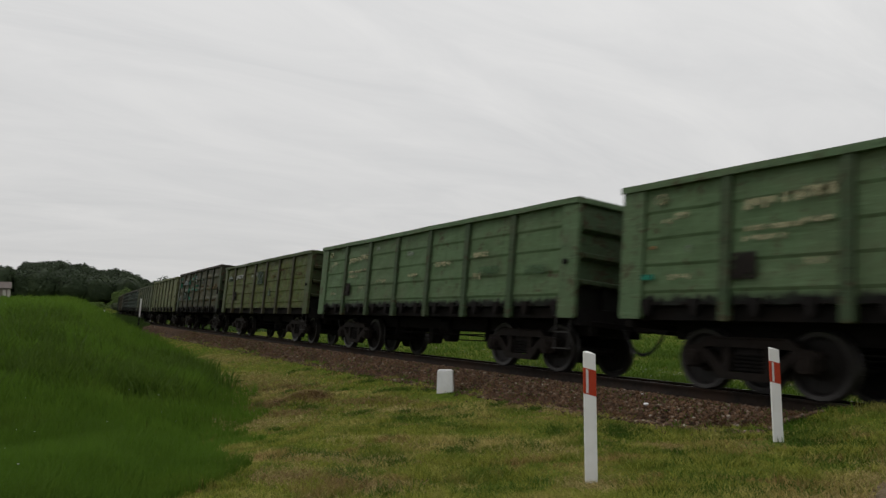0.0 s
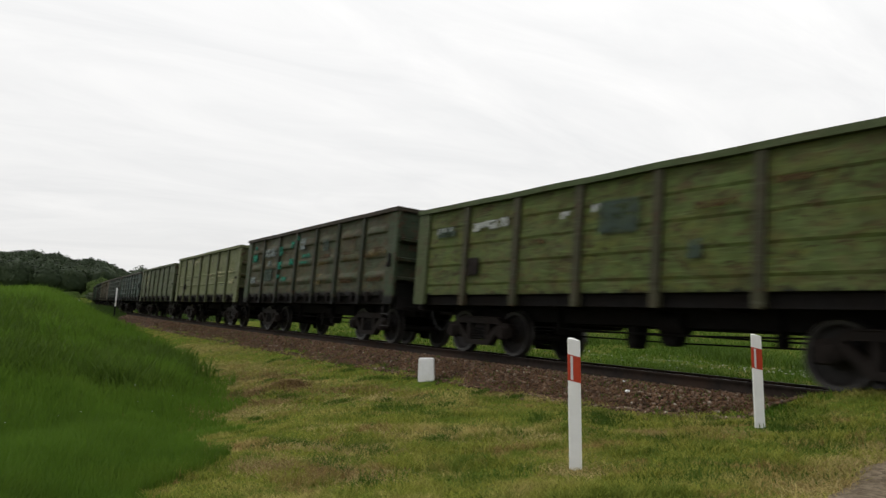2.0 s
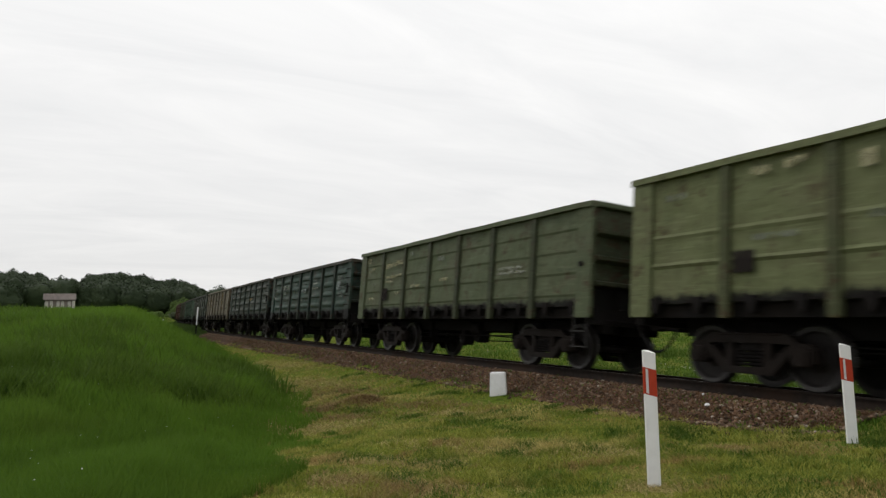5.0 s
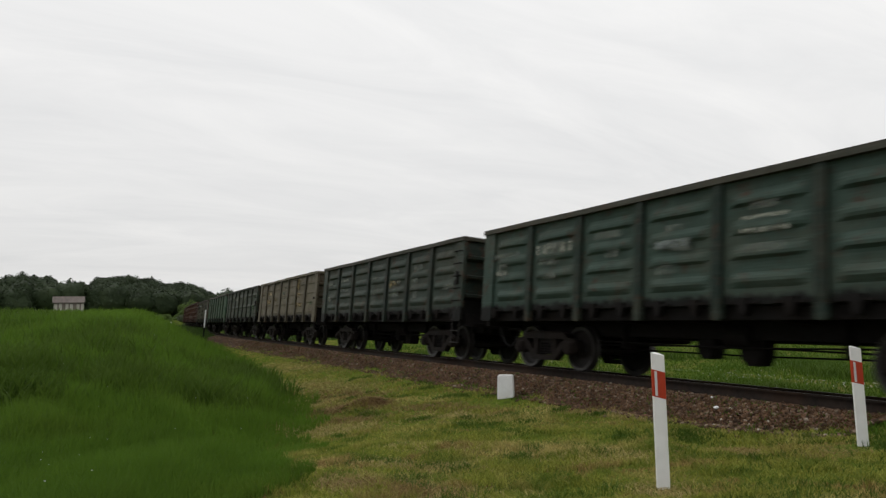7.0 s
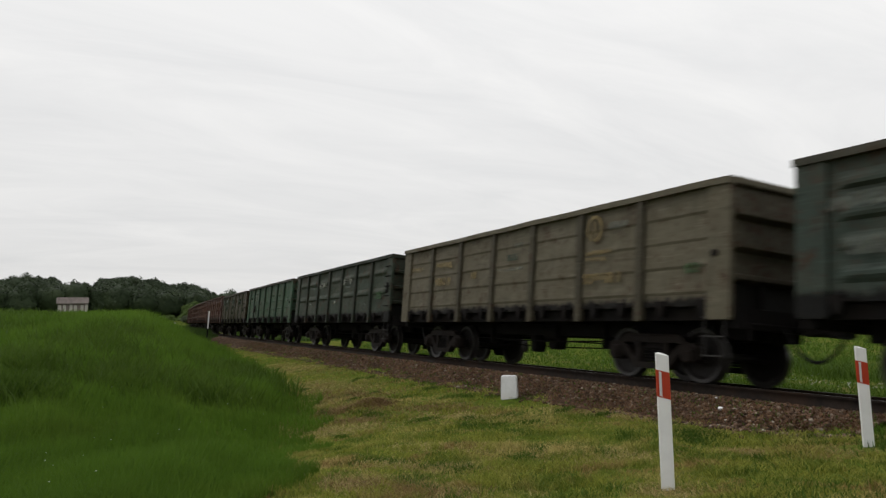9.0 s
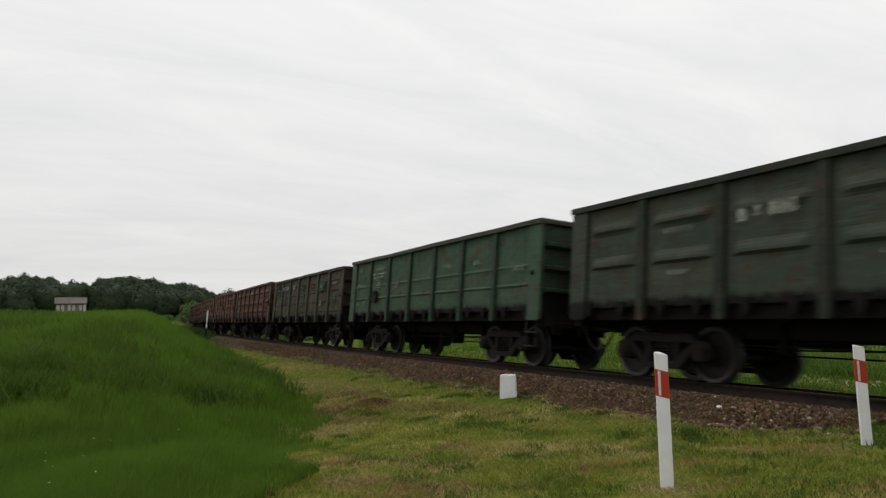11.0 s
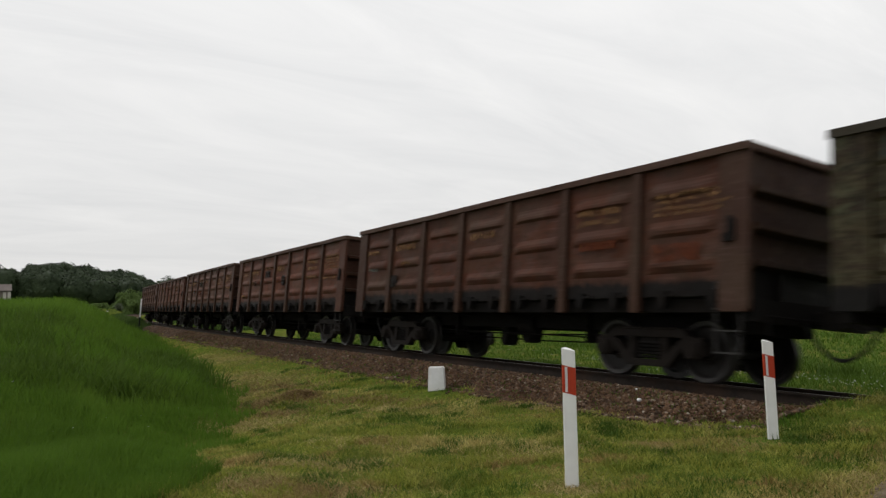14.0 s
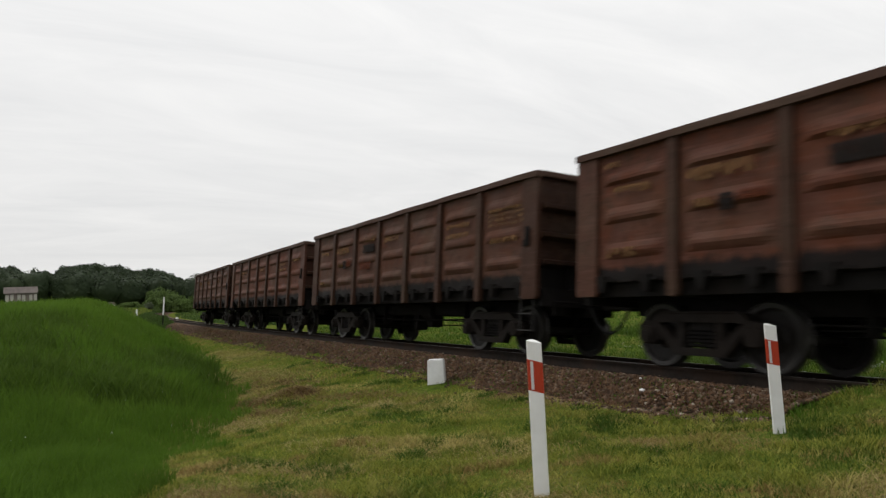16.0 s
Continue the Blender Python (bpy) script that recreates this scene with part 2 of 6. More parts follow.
def leafy(name, dark, light, dry=None, scale=0.5, dryness=0.5, through_light=0.35, deep=0.0, flat=0.2):
    """Blades and leaves: each its own green, patched by a slow noise."""
    k = Nodes(name, 0.55)
    c = k.mix(k.island(), dark, light)
    c = k.mix(k.ramp(k.noise(k.at(), scale, 4, 0.6), (0.3, 0.0), (0.7, 0.7)), c, dim(light, 1.05))
    c = k.mix(k.ramp(k.noise(k.at((1, 1, flat), (31, 17, 0)), scale * 0.55, 4, 0.6, 0.4), (0.45, 0.0), (0.62, 0.6)), c, dark)
    if dry:
        w = k.ramp(k.noise(k.at((1, 1, flat), (7, 3, 0)), scale * 1.7, 6, 0.68, 0.3), (0.50, 0.0), (0.66, dryness))
        c = k.mix(w, c, dry)
    if deep:
        w = k.ramp(k.noise(k.at((1, 1, 0.3), (5, 41, 0)), deep, 5, 0.6, 0.5), (0.46, 0.0), (0.66, 0.7))
        c = k.mix(w, c, k.mix(0.4, dim(dark, 0.66), c))
    k.b.inputs["Specular IOR Level"].default_value = 0.08
    tr = k.n.new("ShaderNodeBsdfTranslucent")
    k.l.new(c, tr.inputs[0])
    mx = k.n.new("ShaderNodeMixShader")
    mx.inputs[0].default_value = through_light
    k.done(c)
    k.l.new(k.b.outputs[0], mx.inputs[1])
    k.l.new(tr.outputs[0], mx.inputs[2])
    k.l.new(mx.outputs[0], k.n["Material Output"].inputs[0])
    return k.m


def mown():
    """Mown verge: green and straw blades in patches, with deep green tufts and brown thatch."""
    k = Nodes("mown_grass", 0.6)
    k.b.inputs["Specular IOR Level"].default_value = 0.08
    ob = k.at((1, 1, 0.1))
    own = k.island()
    green = k.mix(own, (0.138, 0.166, 0.025), (0.316, 0.322, 0.060))
    straw = k.mix(own, (0.32, 0.250, 0.086), (0.58, 0.47, 0.185))
    thatch = k.mix(own, (0.185, 0.118, 0.050), (0.39, 0.27, 0.11))
    deep = k.mix(own, (0.090, 0.128, 0.018), (0.175, 0.214, 0.034))
    c = k.mix(k.ramp(k.noise(ob, 0.62, 6, 0.7, 0.5), (0.50, 0.0), (0.62, 0.85)), green, straw)
    c = k.mix(k.ramp(k.noise(k.at((1, 1, 0.1), (13, 5, 0)), 1.5, 5, 0.65, 0.4), (0.50, 0.0), (0.59, 0.85)), c, deep)
    c = k.mix(k.ramp(k.noise(k.at((1, 1, 0.1), (3, 21, 0)), 0.95, 5, 0.66, 0.8), (0.545, 0.0), (0.63, 0.85)), c, thatch)
    tr = k.n.new("ShaderNodeBsdfTranslucent")
    k.l.new(c, tr.inputs[0])
    mx = k.n.new("ShaderNodeMixShader")
    mx.inputs[0].default_value = 0.35
    k.done(c)
    k.l.new(k.b.outputs[0], mx.inputs[1])
    k.l.new(tr.outputs[0], mx.inputs[2])
    k.l.new(mx.outputs[0], k.n["Material Output"].inputs[0])
    return k.m


MOWN = mown()
DEAD = leafy("dead_brown_grass", (0.13, 0.085, 0.035), (0.27, 0.19, 0.085), None, 0.8, 0.5, 0.2)
LITTER = leafy("rotting_leaf_litter", (0.065, 0.036, 0.020), (0.17, 0.098, 0.052), None, 0.8, 0.5, 0.1)
STRAW = leafy("pale_straw", (0.21, 0.155, 0.062), (0.46, 0.37, 0.16), None, 0.8, 0.5, 0.3)
TUFT = leafy("deep_green_weeds", (0.048, 0.088, 0.012), (0.080, 0.134, 0.020), None, 0.6, 0.5, 0.35)
TALL = leafy("tall_meadow_grass", (0.068, 0.132, 0.015), (0.112, 0.204, 0.024), (0.136, 0.182, 0.028), 0.16, 0.35, 0.45, 0.42)
MEADOW = leafy("far_meadow_grass", (0.064, 0.118, 0.015), (0.074, 0.132, 0.017), (0.106, 0.144, 0.029), 0.3, 0.3, 0.4)
# Bluish, lifted greens: the haze over the distant wood is in the colour.
WOOD_LEAF = leafy("dark_woodland_leaves", (0.028, 0.042, 0.021), (0.033, 0.049, 0.024), (0.052, 0.069, 0.030), 0.10, 0.5, 0.12, flat=1.0)
FIELD = leafy("distant_field_grass", (0.046, 0.082, 0.018), (0.056, 0.096, 0.022), (0.078, 0.098, 0.030), 0.1, 0.4, 0.3)
BUSH_LEAF = leafy("fresh_bush_leaves", (0.074, 0.116, 0.034), (0.110, 0.160, 0.046), None, 0.3, 0.5, 0.3, flat=1.0)
PALE_LEAF = leafy("grey_green_willow_leaves", (0.085, 0.11, 0.062), (0.15, 0.175, 0.11), None, 0.3, 0.5, 0.25)
PETAL = plain("white_petals", (0.75, 0.75, 0.70), 0.6, 0.0, 9, 0.1)
BARK = plain("dark_bark", (0.06, 0.048, 0.038), 0.9, 0.0, 5, 0.4)


def soil():
    k = Nodes("grassy_ground", 0.95)
    k.b.inputs["Specular IOR Level"].default_value = 0.0
    ob = k.at()
    n, f = k.noise(ob, 0.5, 5, 0.6), k.noise(ob, 9, 6, 0.7)
    c = k.mix(k.ramp(n, (0.35, 0.0), (0.65, 1.0)), (0.066, 0.104, 0.013), (0.105, 0.140, 0.021))
    c = k.mix(k.ramp(k.noise(k.at((1, 1, 1), (7, 3, 0)), 0.9, 6, 0.68, 0.3), (0.48, 0.0), (0.66, 0.7)), c, (0.20, 0.155, 0.055))
    c = k.mix(k.ramp(f, (0.3, 0.75), (0.6, 0.0)), c, (0.03, 0.032, 0.012))
    k.bump(f, 0.6, 0.03)
    return k.done(c)


def gravel(name, tones, grain=28.0):
    k = Nodes(name, 0.9)
    k.b.inputs["Specular IOR Level"].default_value = 0.1
    v = k.n.new("ShaderNodeTexVoronoi")
    v.inputs["Scale"].default_value = grain
    k.l.new(k.at(), v.inputs["Vector"])
    c = k.ramp(k.z(v.outputs["Color"]), *[(i / max(1, len(tones) - 1), t) for i, t in enumerate(tones)])
    c = k.mix(k.ramp(k.noise(k.at(), 0.8, 5, 0.6), (0.4, 0.0), (0.7, 0.5)), c, dim(tones[0], 0.8))
    k.bump(v.outputs["Distance"], 0.8, 0.03)
    return k.done(c)


def stones():
    k = Nodes("ballast_stone", 0.88)
    k.b.inputs["Specular IOR Level"].default_value = 0.12
    c = k.ramp(k.island(), (0.0, (0.020, 0.014, 0.010)), (0.25, (0.080, 0.046, 0.028)), (0.45, (0.118, 0.072, 0.046)), (0.66, (0.180, 0.096, 0.054)), (0.84, (0.20, 0.140, 0.100)), (0.96, (0.26, 0.20, 0.15)), (1.0, (0.42, 0.38, 0.31)))
    c = k.mix(k.ramp(k.noise(k.at(), 0.7, 4, 0.6), (0.4, 0.0), (0.7, 0.5)), c, (0.072, 0.044, 0.027))
    c = k.mix(k.ramp(k.noise(k.at(), 40, 4, 0.6), (0.3, 0.4), (0.7, 0.0)), c, (0.05, 0.04, 0.03))
    return k.done(c)


SOIL, BALLAST = soil(), stones()
BEDMAT = gravel("ballast_bed", [(0.026, 0.016, 0.010), (0.065, 0.037, 0.022), (0.112, 0.063, 0.038)], 22)
DIRT = gravel("gravel_track_dirt", [(0.095, 0.073, 0.048), (0.15, 0.118, 0.080), (0.23, 0.185, 0.13)], 30)


# ---- mesh helpers ----
def mesh_of(name, bm, mat, smooth=False):
    me = bpy.data.meshes.new(name)
    bm.to_mesh(me)
    bm.free()
    me.materials.append(mat)
    if smooth:
        me.polygons.foreach_set("use_smooth", [True] * len(me.polygons))
    return me


def part(name, bm, material, parent, label=""):
    me = bm if isinstance(bm, bpy.types.Mesh) else mesh_of(name, bm, material)
    ob = new(name, me)
    ob.parent = parent
    if label:
        tagged(ob, label)
    return ob


def raw_mesh(name, verts, faces, mat, smooth=False):
    """A mesh from arrays: verts (n, 3); faces (m, k) with k corners each."""
    me = bpy.data.meshes.new(name)
    k, m = faces.shape[1], len(faces)
    me.vertices.add(len(verts))
    me.vertices.foreach_set("co", np.ascontiguousarray(verts, dtype=np.float32).ravel())
    me.loops.add(m * k)
    me.loops.foreach_set("vertex_index", np.ascontiguousarray(faces, dtype=np.int32).ravel())
    me.polygons.add(m)
    me.polygons.foreach_set("loop_start", np.arange(0, m * k, k, dtype=np.int32))
    me.polygons.foreach_set("loop_total", np.full(m, k, dtype=np.int32))
    me.materials.append(mat)
    me.update(calc_edges=True)
    if smooth:
        me.polygons.foreach_set("use_smooth", np.ones(m, dtype=bool))
    return me


def box(bm, x0, x1, y0, y1, z0, z1, bevel=0.0):
    r = bmesh.ops.create_cube(bm, size=1.0, matrix=Matrix.LocRotScale(((x0 + x1) / 2, (y0 + y1) / 2, (z0 + z1) / 2), None, (x1 - x0, y1 - y0, z1 - z0)))
    if bevel:
        edges = {e for v in r["verts"] for e in v.link_edges}
        bmesh.ops.bevel(bm, geom=list(edges), offset=bevel, segments=1, affect="EDGES")


def rod(bm, a, b, r, sides=8, r2=None):
    a, b = Vector(a), Vector(b)
    m = Matrix.Translation((a + b) / 2) @ (b - a).to_track_quat("Z", "Y").to_matrix().to_4x4()
    bmesh.ops.create_cone(bm, cap_ends=True, segments=sides, radius1=r, radius2=r if r2 is None else r2, depth=(b - a).length, matrix=m)


def slab(bm, outline, y0, y1):
    """A plate cut to an outline in x and z, between two depths."""
    lo = [bm.verts.new((x, y0, z)) for x, z in outline]
    hi = [bm.verts.new((x, y1, z)) for x, z in outline]
    bm.faces.new(lo)
    bm.faces.new(hi[::-1])
    for i in range(len(lo)):
        j = (i + 1) % len(lo)
        bm.faces.new((lo[i], hi[i], hi[j], lo[j]))
    bmesh.ops.recalc_face_normals(bm, faces=bm.faces[:])


def lathe(bm, profile, sides):
    """Turns a profile of (radius, y) round the y axis."""
    rings = []
    for i in range(sides):
        a = 2 * math.pi * i / sides
        rings.append([bm.verts.new((r * math.cos(a), y, r * math.sin(a))) for r, y in profile])
    for i in range(sides):
        p, q = rings[i], rings[(i + 1) % sides]
        for j in range(len(profile) - 1):
            bm.faces.new((p[j], p[j + 1], q[j + 1], q[j]))
    bmesh.ops.recalc_face_normals(bm, faces=bm.faces[:])


# ---- the lie of the land ----
def knots(v, *pts):
    xs, ys = zip(*pts)
    return np.interp(v, xs, ys)


RIDGE = ((-30, 0.048), (-12, 0.052), (-5.1, 0.0576), (-3.8, 0.059), (-2.1, 0.057), (-1.7, 0.0505), (-0.6, 0.052), (2, 0.0575), (4.3, 0.057), (5.45, 0.050), (6.1, 0.0485), (6.9, 0.051), (7.9, 0.0435), (8.7, 0.039), (9.4, 0.032), (12, 0.022), (20, 0.015), (40, 0.012))


def edge_of_tall(x):
    """Where the unmown grass begins, in metres from the near rail."""
    return knots(x, (-200, 1.2), (-60, 1.35), (-36, 2.5), (-27, 3.4), (-18, 4.25), (-14, 5.15), (-11.4, 6.1), (-8.9, 6.95), (-6.9, 7.7), (-5, 8.2), (-3.4, 9.2), (-2.6, 14), (60, 14))


def land(x, y):
    """Height of the ground."""
    x, y = np.asarray(x, float), np.asarray(y, float)
    d = np.hypot(x, y - YC) - R
    edge = edge_of_tall(x)
    ditch = knots(x, (-200, -0.5), (-60, -0.6), (-30, -0.8), (-15, -0.95), (-11.5, -0.95), (-9.5, -0.7), (-7.7, -0.47), (-6, -0.39), (-4.5, -0.33), (-3.5, -0.24), (-2.5, -0.2), (10, -0.2), (60, -0.5))
    toe = knots(x, (-8, -0.42), (-6, -0.36), (-5.2, -0.27), (-4.6, -0.16), (-4, -0.12), (-3.2, -0.10), (3, -0.10), (6, -0.4))
    crown = knots(x, (-6.2, -0.26), (-5.5, -0.23), (-5.05, -0.06), (-4.7, 0.0), (3, 0.0), (5, -0.24))
    f = np.clip((d - 1.35) / np.maximum(edge + 0.2 - 1.35, 0.3), 0, 1)
    near = toe + (ditch - toe) * f
    b = np.clip((d - 0.45) / 0.9, 0, 1)
    near = np.where(d < 1.35, crown + (toe - crown) * b, near)
    top = knots(x, (-400, 1.5), (-90, 1.75), (-60, 1.75), (-45, 1.55), (-30, 0.95), (-20, 0.3), (-12, -0.25), (-6, -0.42), (-3, -0.25), (60, -0.4))
    g = np.clip((d - edge - 0.2) / 5.5, 0, 1)
    g = g * g * (3 - 2 * g)
    near = near + (np.maximum(top, near) - near) * g
    near = near + np.clip((d - 12) / 60, 0, 1) * 0.8 * np.clip((-x - 8) / 20, 0, 1)
    a = np.clip((-d - 2.2) / 2.0, 0, 1)
    far = -0.30 + (-0.62 + 0.30) * a
    z = np.where(d > -0.76, near, far)
    z = z + 0.17 * np.exp(-((x + 14.65) ** 2 + (y - 5.9) ** 2) / 0.24)
    z = z - 0.035 * np.exp(-((x + 4.4) ** 2 + (y - 4.5) ** 2) / 0.25)
    # the wooded hill beyond
    r = np.hypot(x, y)
    az = np.degrees(np.arctan2(y, -x))
    hill = 1.2 + r * (0.022 + (np.interp(az, *zip(*RIDGE)) - 0.022) * np.clip((r - 270) / 130, 0, 1.0)) - 11.5
    w = np.clip((r - 200) / 70, 0, 1) * np.clip((30 - np.abs(az)) / 12, 0, 1) * np.clip((900 - r) / 400, 0, 1)
    z = z + (np.maximum(hill, z) - z) * w
    rough = 0.025 * np.sin(x * 2.3 + 1.1 * np.sin(y * 1.7)) * np.sin(y * 2.9 + 0.7 * np.sin(x * 1.3)) + 0.02 * np.sin(x * 0.9 + y * 1.1)
    return z + rough * np.clip((np.abs(d + 0.76) - 2.2) / 1.5, 0, 1)


def spaced(lo, hi, step, far, grow=1.18):
    """Even steps between lo and hi, growing steps out to far on both sides."""
    mid = list(np.arange(lo, hi + step / 2, step))
    out, s, v = [], step, hi
    while v < far[1]:
        s *= grow
        v += s
        out.append(v)
    inn, s, v = [], step, lo
    while v > far[0]:
        s *= grow
        v -= s
        inn.append(v)
    return np.array(inn[::-1] + mid + out)


def ground():
    s = spaced(-34, 4, 0.28, (-3100, 3100), 1.07)
    d = spaced(-5, 13, 0.22, (-R + 5, 4200), 1.09)
    d = d[d > -R + 4]
    S, DD = np.meshgrid(s, d, indexing="ij")
    a = S / R
    x, y = (R + DD) * np.sin(a), YC - (R + DD) * np.cos(a)
    v = np.stack([x, y, land(x, y)], -1).reshape(-1, 3)
    n, m = len(s), len(d)
    i = (np.arange(n - 1)[:, None] * m + np.arange(m - 1)[None]).ravel()
    f = np.stack([i, i + 1, i + m + 1, i + m], -1)[:, ::-1]
    ob = new("ground", raw_mesh("ground", v, f, SOIL, True))
    return tagged(ob, "mown grassy verge, ditch and rising meadow ground", "ground", kind="structure")


ground()


# ---- track ----
def strip(name, s0, s1, step, profile, mat, lift=None):
    """Sweeps a cross-section of (lateral, up) along the track."""
    s = np.arange(s0, s1 + step / 2, step)
    k = len(profile)
    v = np.array([on_track(a, l, h)[:] for a in s for l, h in profile])
    if lift:
        v = lift(v)
    f = []
    for i in range(len(s) - 1):
        for j in range(k - 1):
            p = i * k + j
            f.append((p, p + 1, p + k + 1, p + k))
    return raw_mesh(name, v, np.array(f), mat)


def bed_point(s, lat):
    """The surface of the ballast: level with the sleepers, then a shoulder down to the land."""
    s, lat = np.atleast_1d(s).astype(float), np.atleast_1d(lat).astype(float)
    a = s / R
    x, y = (R - lat) * np.sin(a), YC - (R - lat) * np.cos(a)
    plane = -lat * math.sin(BANK) - 0.205 - DROP
    foot = -1.55 + 0.16 * np.sin(s * 0.83) + 0.12 * np.sin(s * 2.1 + 1) + 0.08 * np.sin(s * 5.3)
    w = np.clip((lat - foot) / (-0.6 - foot), 0, 1) * np.clip((3.4 - lat) / 1.1, 0, 1)
    g = land(x, y)
    z = g + (np.maximum(plane, g) - g) * w + np.where(w > 0, 0.012, -0.05)
    return np.stack([x, y, z])


def ballast_bed():
    bed_stretch(np.concatenate([np.arange(-300, -70, 2.0), np.arange(-70, -5.3, 0.3)]))
    bed_stretch(np.arange(5.3, 240, 1.0))


def bed_stretch(s):
    lat = np.array([-1.8, -1.5, -1.3, -1.1, -0.9, -0.75, -0.6, -0.3, 0.0, 0.6, 1.5, 2.2, 2.8, 3.4, 3.8])
    v = []
    for a in s:
        for l in lat:
            v.append(bed_point(a, l)[:, 0])
    k = len(lat)
    i = (np.arange(len(s) - 1)[:, None] * k + np.arange(k - 1)[None]).ravel()
    f = np.stack([i, i + 1, i + k + 1, i + k], -1)[:, ::-1]
    ob = new("ballast_bed", raw_mesh("ballast_bed", np.array(v), f, BEDMAT, True))
    tagged(ob, "brown crushed-stone ballast bed under the track", "ballast", kind="structure")


RAIL = [(-0.075, -0.18), (-0.075, -0.165), (-0.012, -0.15), (-0.012, -0.045), (-0.036, -0.034), (-0.036, -0.008), (-0.028, 0.0), (0.028, 0.0), (0.036, -0.008), (0.036, -0.034), (0.012, -0.045), (0.012, -0.15), (0.075, -0.165), (0.075, -0.18)]


def track():
    t = tagged(new("railway_track"), "rusty steel rails on dark timber sleepers, banked on a curve", "railway track", kind="structure")
    for lat in (0.0, GAUGE):
        prof = [(lat + l, h) for l, h in RAIL]
        r = part("rail", strip("rail", -320, 240, 2.0, prof, RAILSIDE), RAILSIDE, t, "rusty steel rail")
        head = [(lat - 0.03, 0.0015), (lat + 0.03, 0.0015)]
        part("running_surface", strip("running_surface", -150, 240, 2.0, head, BRIGHT), BRIGHT, r, "polished running band of the rail")
    bm = bmesh.new()
    box(bm, -0.125, 0.125, -1.30, 1.30, -0.37, -0.19, 0.015)
    me = mesh_of("sleeper", bm, SLEEPER)
    for i in range(290):
        s = part("sleeper", me, SLEEPER, t)
        s.matrix_basis = track_pose(-4.8 - i * 0.55)


def rock_batch(name, n, s0, s1, l0, l1, size, label):
    """Loose stones, each a small uneven lump, lying on the shoulder of the bed."""
    rng = np.random.default_rng(7)
    q = np.array([[0.15, -0.1, 0.72], [1.1, 0, 0.15], [0.25, 0.85, 0.2], [-0.75, 0.5, 0.3], [-0.7, -0.55, 0.2], [0.3, -0.85, 0.3], [0, 0, -0.8]])
    tr = np.array([[0, 1, 2], [0, 2, 3], [0, 3, 4], [0, 4, 5], [0, 5, 1], [6, 2, 1], [6, 3, 2], [6, 4, 3], [6, 5, 4], [6, 1, 5]])
    u = rng.random(n)
    s = s1 - (s1 - s0) * u ** 1.9
    lat = l1 + (l0 - l1) * rng.random(n) ** 1.05
    stray = (rng.random(n) < 0.06) & (lat < -0.7)
    lat = np.where(stray, lat - 0.5 * rng.random(n), lat)
    x, y, z = bed_point(s, lat)
    z = np.where(lat < -1.5, land(x, y) + 0.01, z)
    sz = size * (0.42 + 1.2 * rng.random(n) ** 1.7)
    turn = rng.random(n) * 6.28
    st = 0.7 + 0.6 * rng.random((n, 3))
    jit = 1 + 0.3 * (rng.random((n, 7, 1)) - 0.5)
    p = q[None] * jit * st[:, None] * sz[:, None, None]
    tilt = (rng.random(n) - 0.5) * 1.2
    py = p[..., 1] * np.cos(tilt)[:, None] - p[..., 2] * np.sin(tilt)[:, None]
    pz = p[..., 1] * np.sin(tilt)[:, None] + p[..., 2] * np.cos(tilt)[:, None]
    px = p[..., 0] * np.cos(turn)[:, None] - py * np.sin(turn)[:, None]
    py = p[..., 0] * np.sin(turn)[:, None] + py * np.cos(turn)[:, None]
    v = np.stack([px + x[:, None], py + y[:, None], pz + z[:, None]], -1).reshape(-1, 3)
    f = (tr[None] + 7 * np.arange(n)[:, None, None]).reshape(-1, 3)
    ob = new(name, raw_mesh(name, v, f, BALLAST))
    tagged(ob, label, "stones", kind="stuff")


# ---- train ----
POSTS = [-6.355, -4.38, -2.63, -0.88, 0.88, 2.63, 4.38, 6.355]
RIBS = {"rib": (0.22, 0.49, 0.78), "four_ribs": (0.17, 0.38, 0.59, 0.81), "two_ribs": (0.41, 0.75)}
CACHE = {}


def cached(key, build, mat):
    if key not in CACHE:
        bm = bmesh.new()
        build(bm)
        CACHE[key] = mesh_of(key[0], bm, mat)
    return CACHE[key]


def side_panel(bm, x0, x1, z0, z1, side, style, seed):
    """One bay of the side: sheet with pressed ribs or overlapping welded boards, dented by years of loading."""
    nx, nz = 14, 40
    rows = []
    for j in range(nz + 1):
        v = j / nz
        row = []
        for i in range(nx + 1):
            u = i / nx
            x, z = x0 + (x1 - x0) * u, z0 + (z1 - z0) * v
            dent = 0.030 * noise.noise(Vector((x * 1.1 + seed * 3.1, z * 1.3, seed * 1.7))) + 0.012 * noise.noise(Vector((x * 3.5, z * 3.5, seed)))
            dent *= min(1, 6 * u, 6 * (1 - u)) * min(1, 6 * v, 6 * (1 - v))
            out = dent
            if style in RIBS:
                for c in RIBS[style]:
                    w = max(0, 1 - (abs(v - c) / (0.085 if v > c else 0.032)))
                    e = min(1, max(0, (u - 0.08) / 0.10), max(0, (0.92 - u) / 0.10))
                    out += 0.062 * min(1, w * 1.5) * e
            elif style == "seam":
                k = (v * 4.5 + 0.5) % 1
                out += 0.022 * (1 - k) ** 1.5 if v < 0.999 else 0
            else:
                for c in (0.30, 0.52):
                    out += 0.03 * max(0, 1 - abs(v - c) / 0.025)
            row.append(bm.verts.new((x, side * (1.495 + out), z)))
        rows.append(row)
    for j in range(nz):
        for i in range(nx):
            q = (rows[j][i], rows[j][i + 1], rows[j + 1][i + 1], rows[j + 1][i])
            bm.faces.new(q if side < 0 else q[::-1])
    box(bm, x0, x1, min(side * 1.40, side * 1.445), max(side * 1.40, side * 1.445), z0, z1)


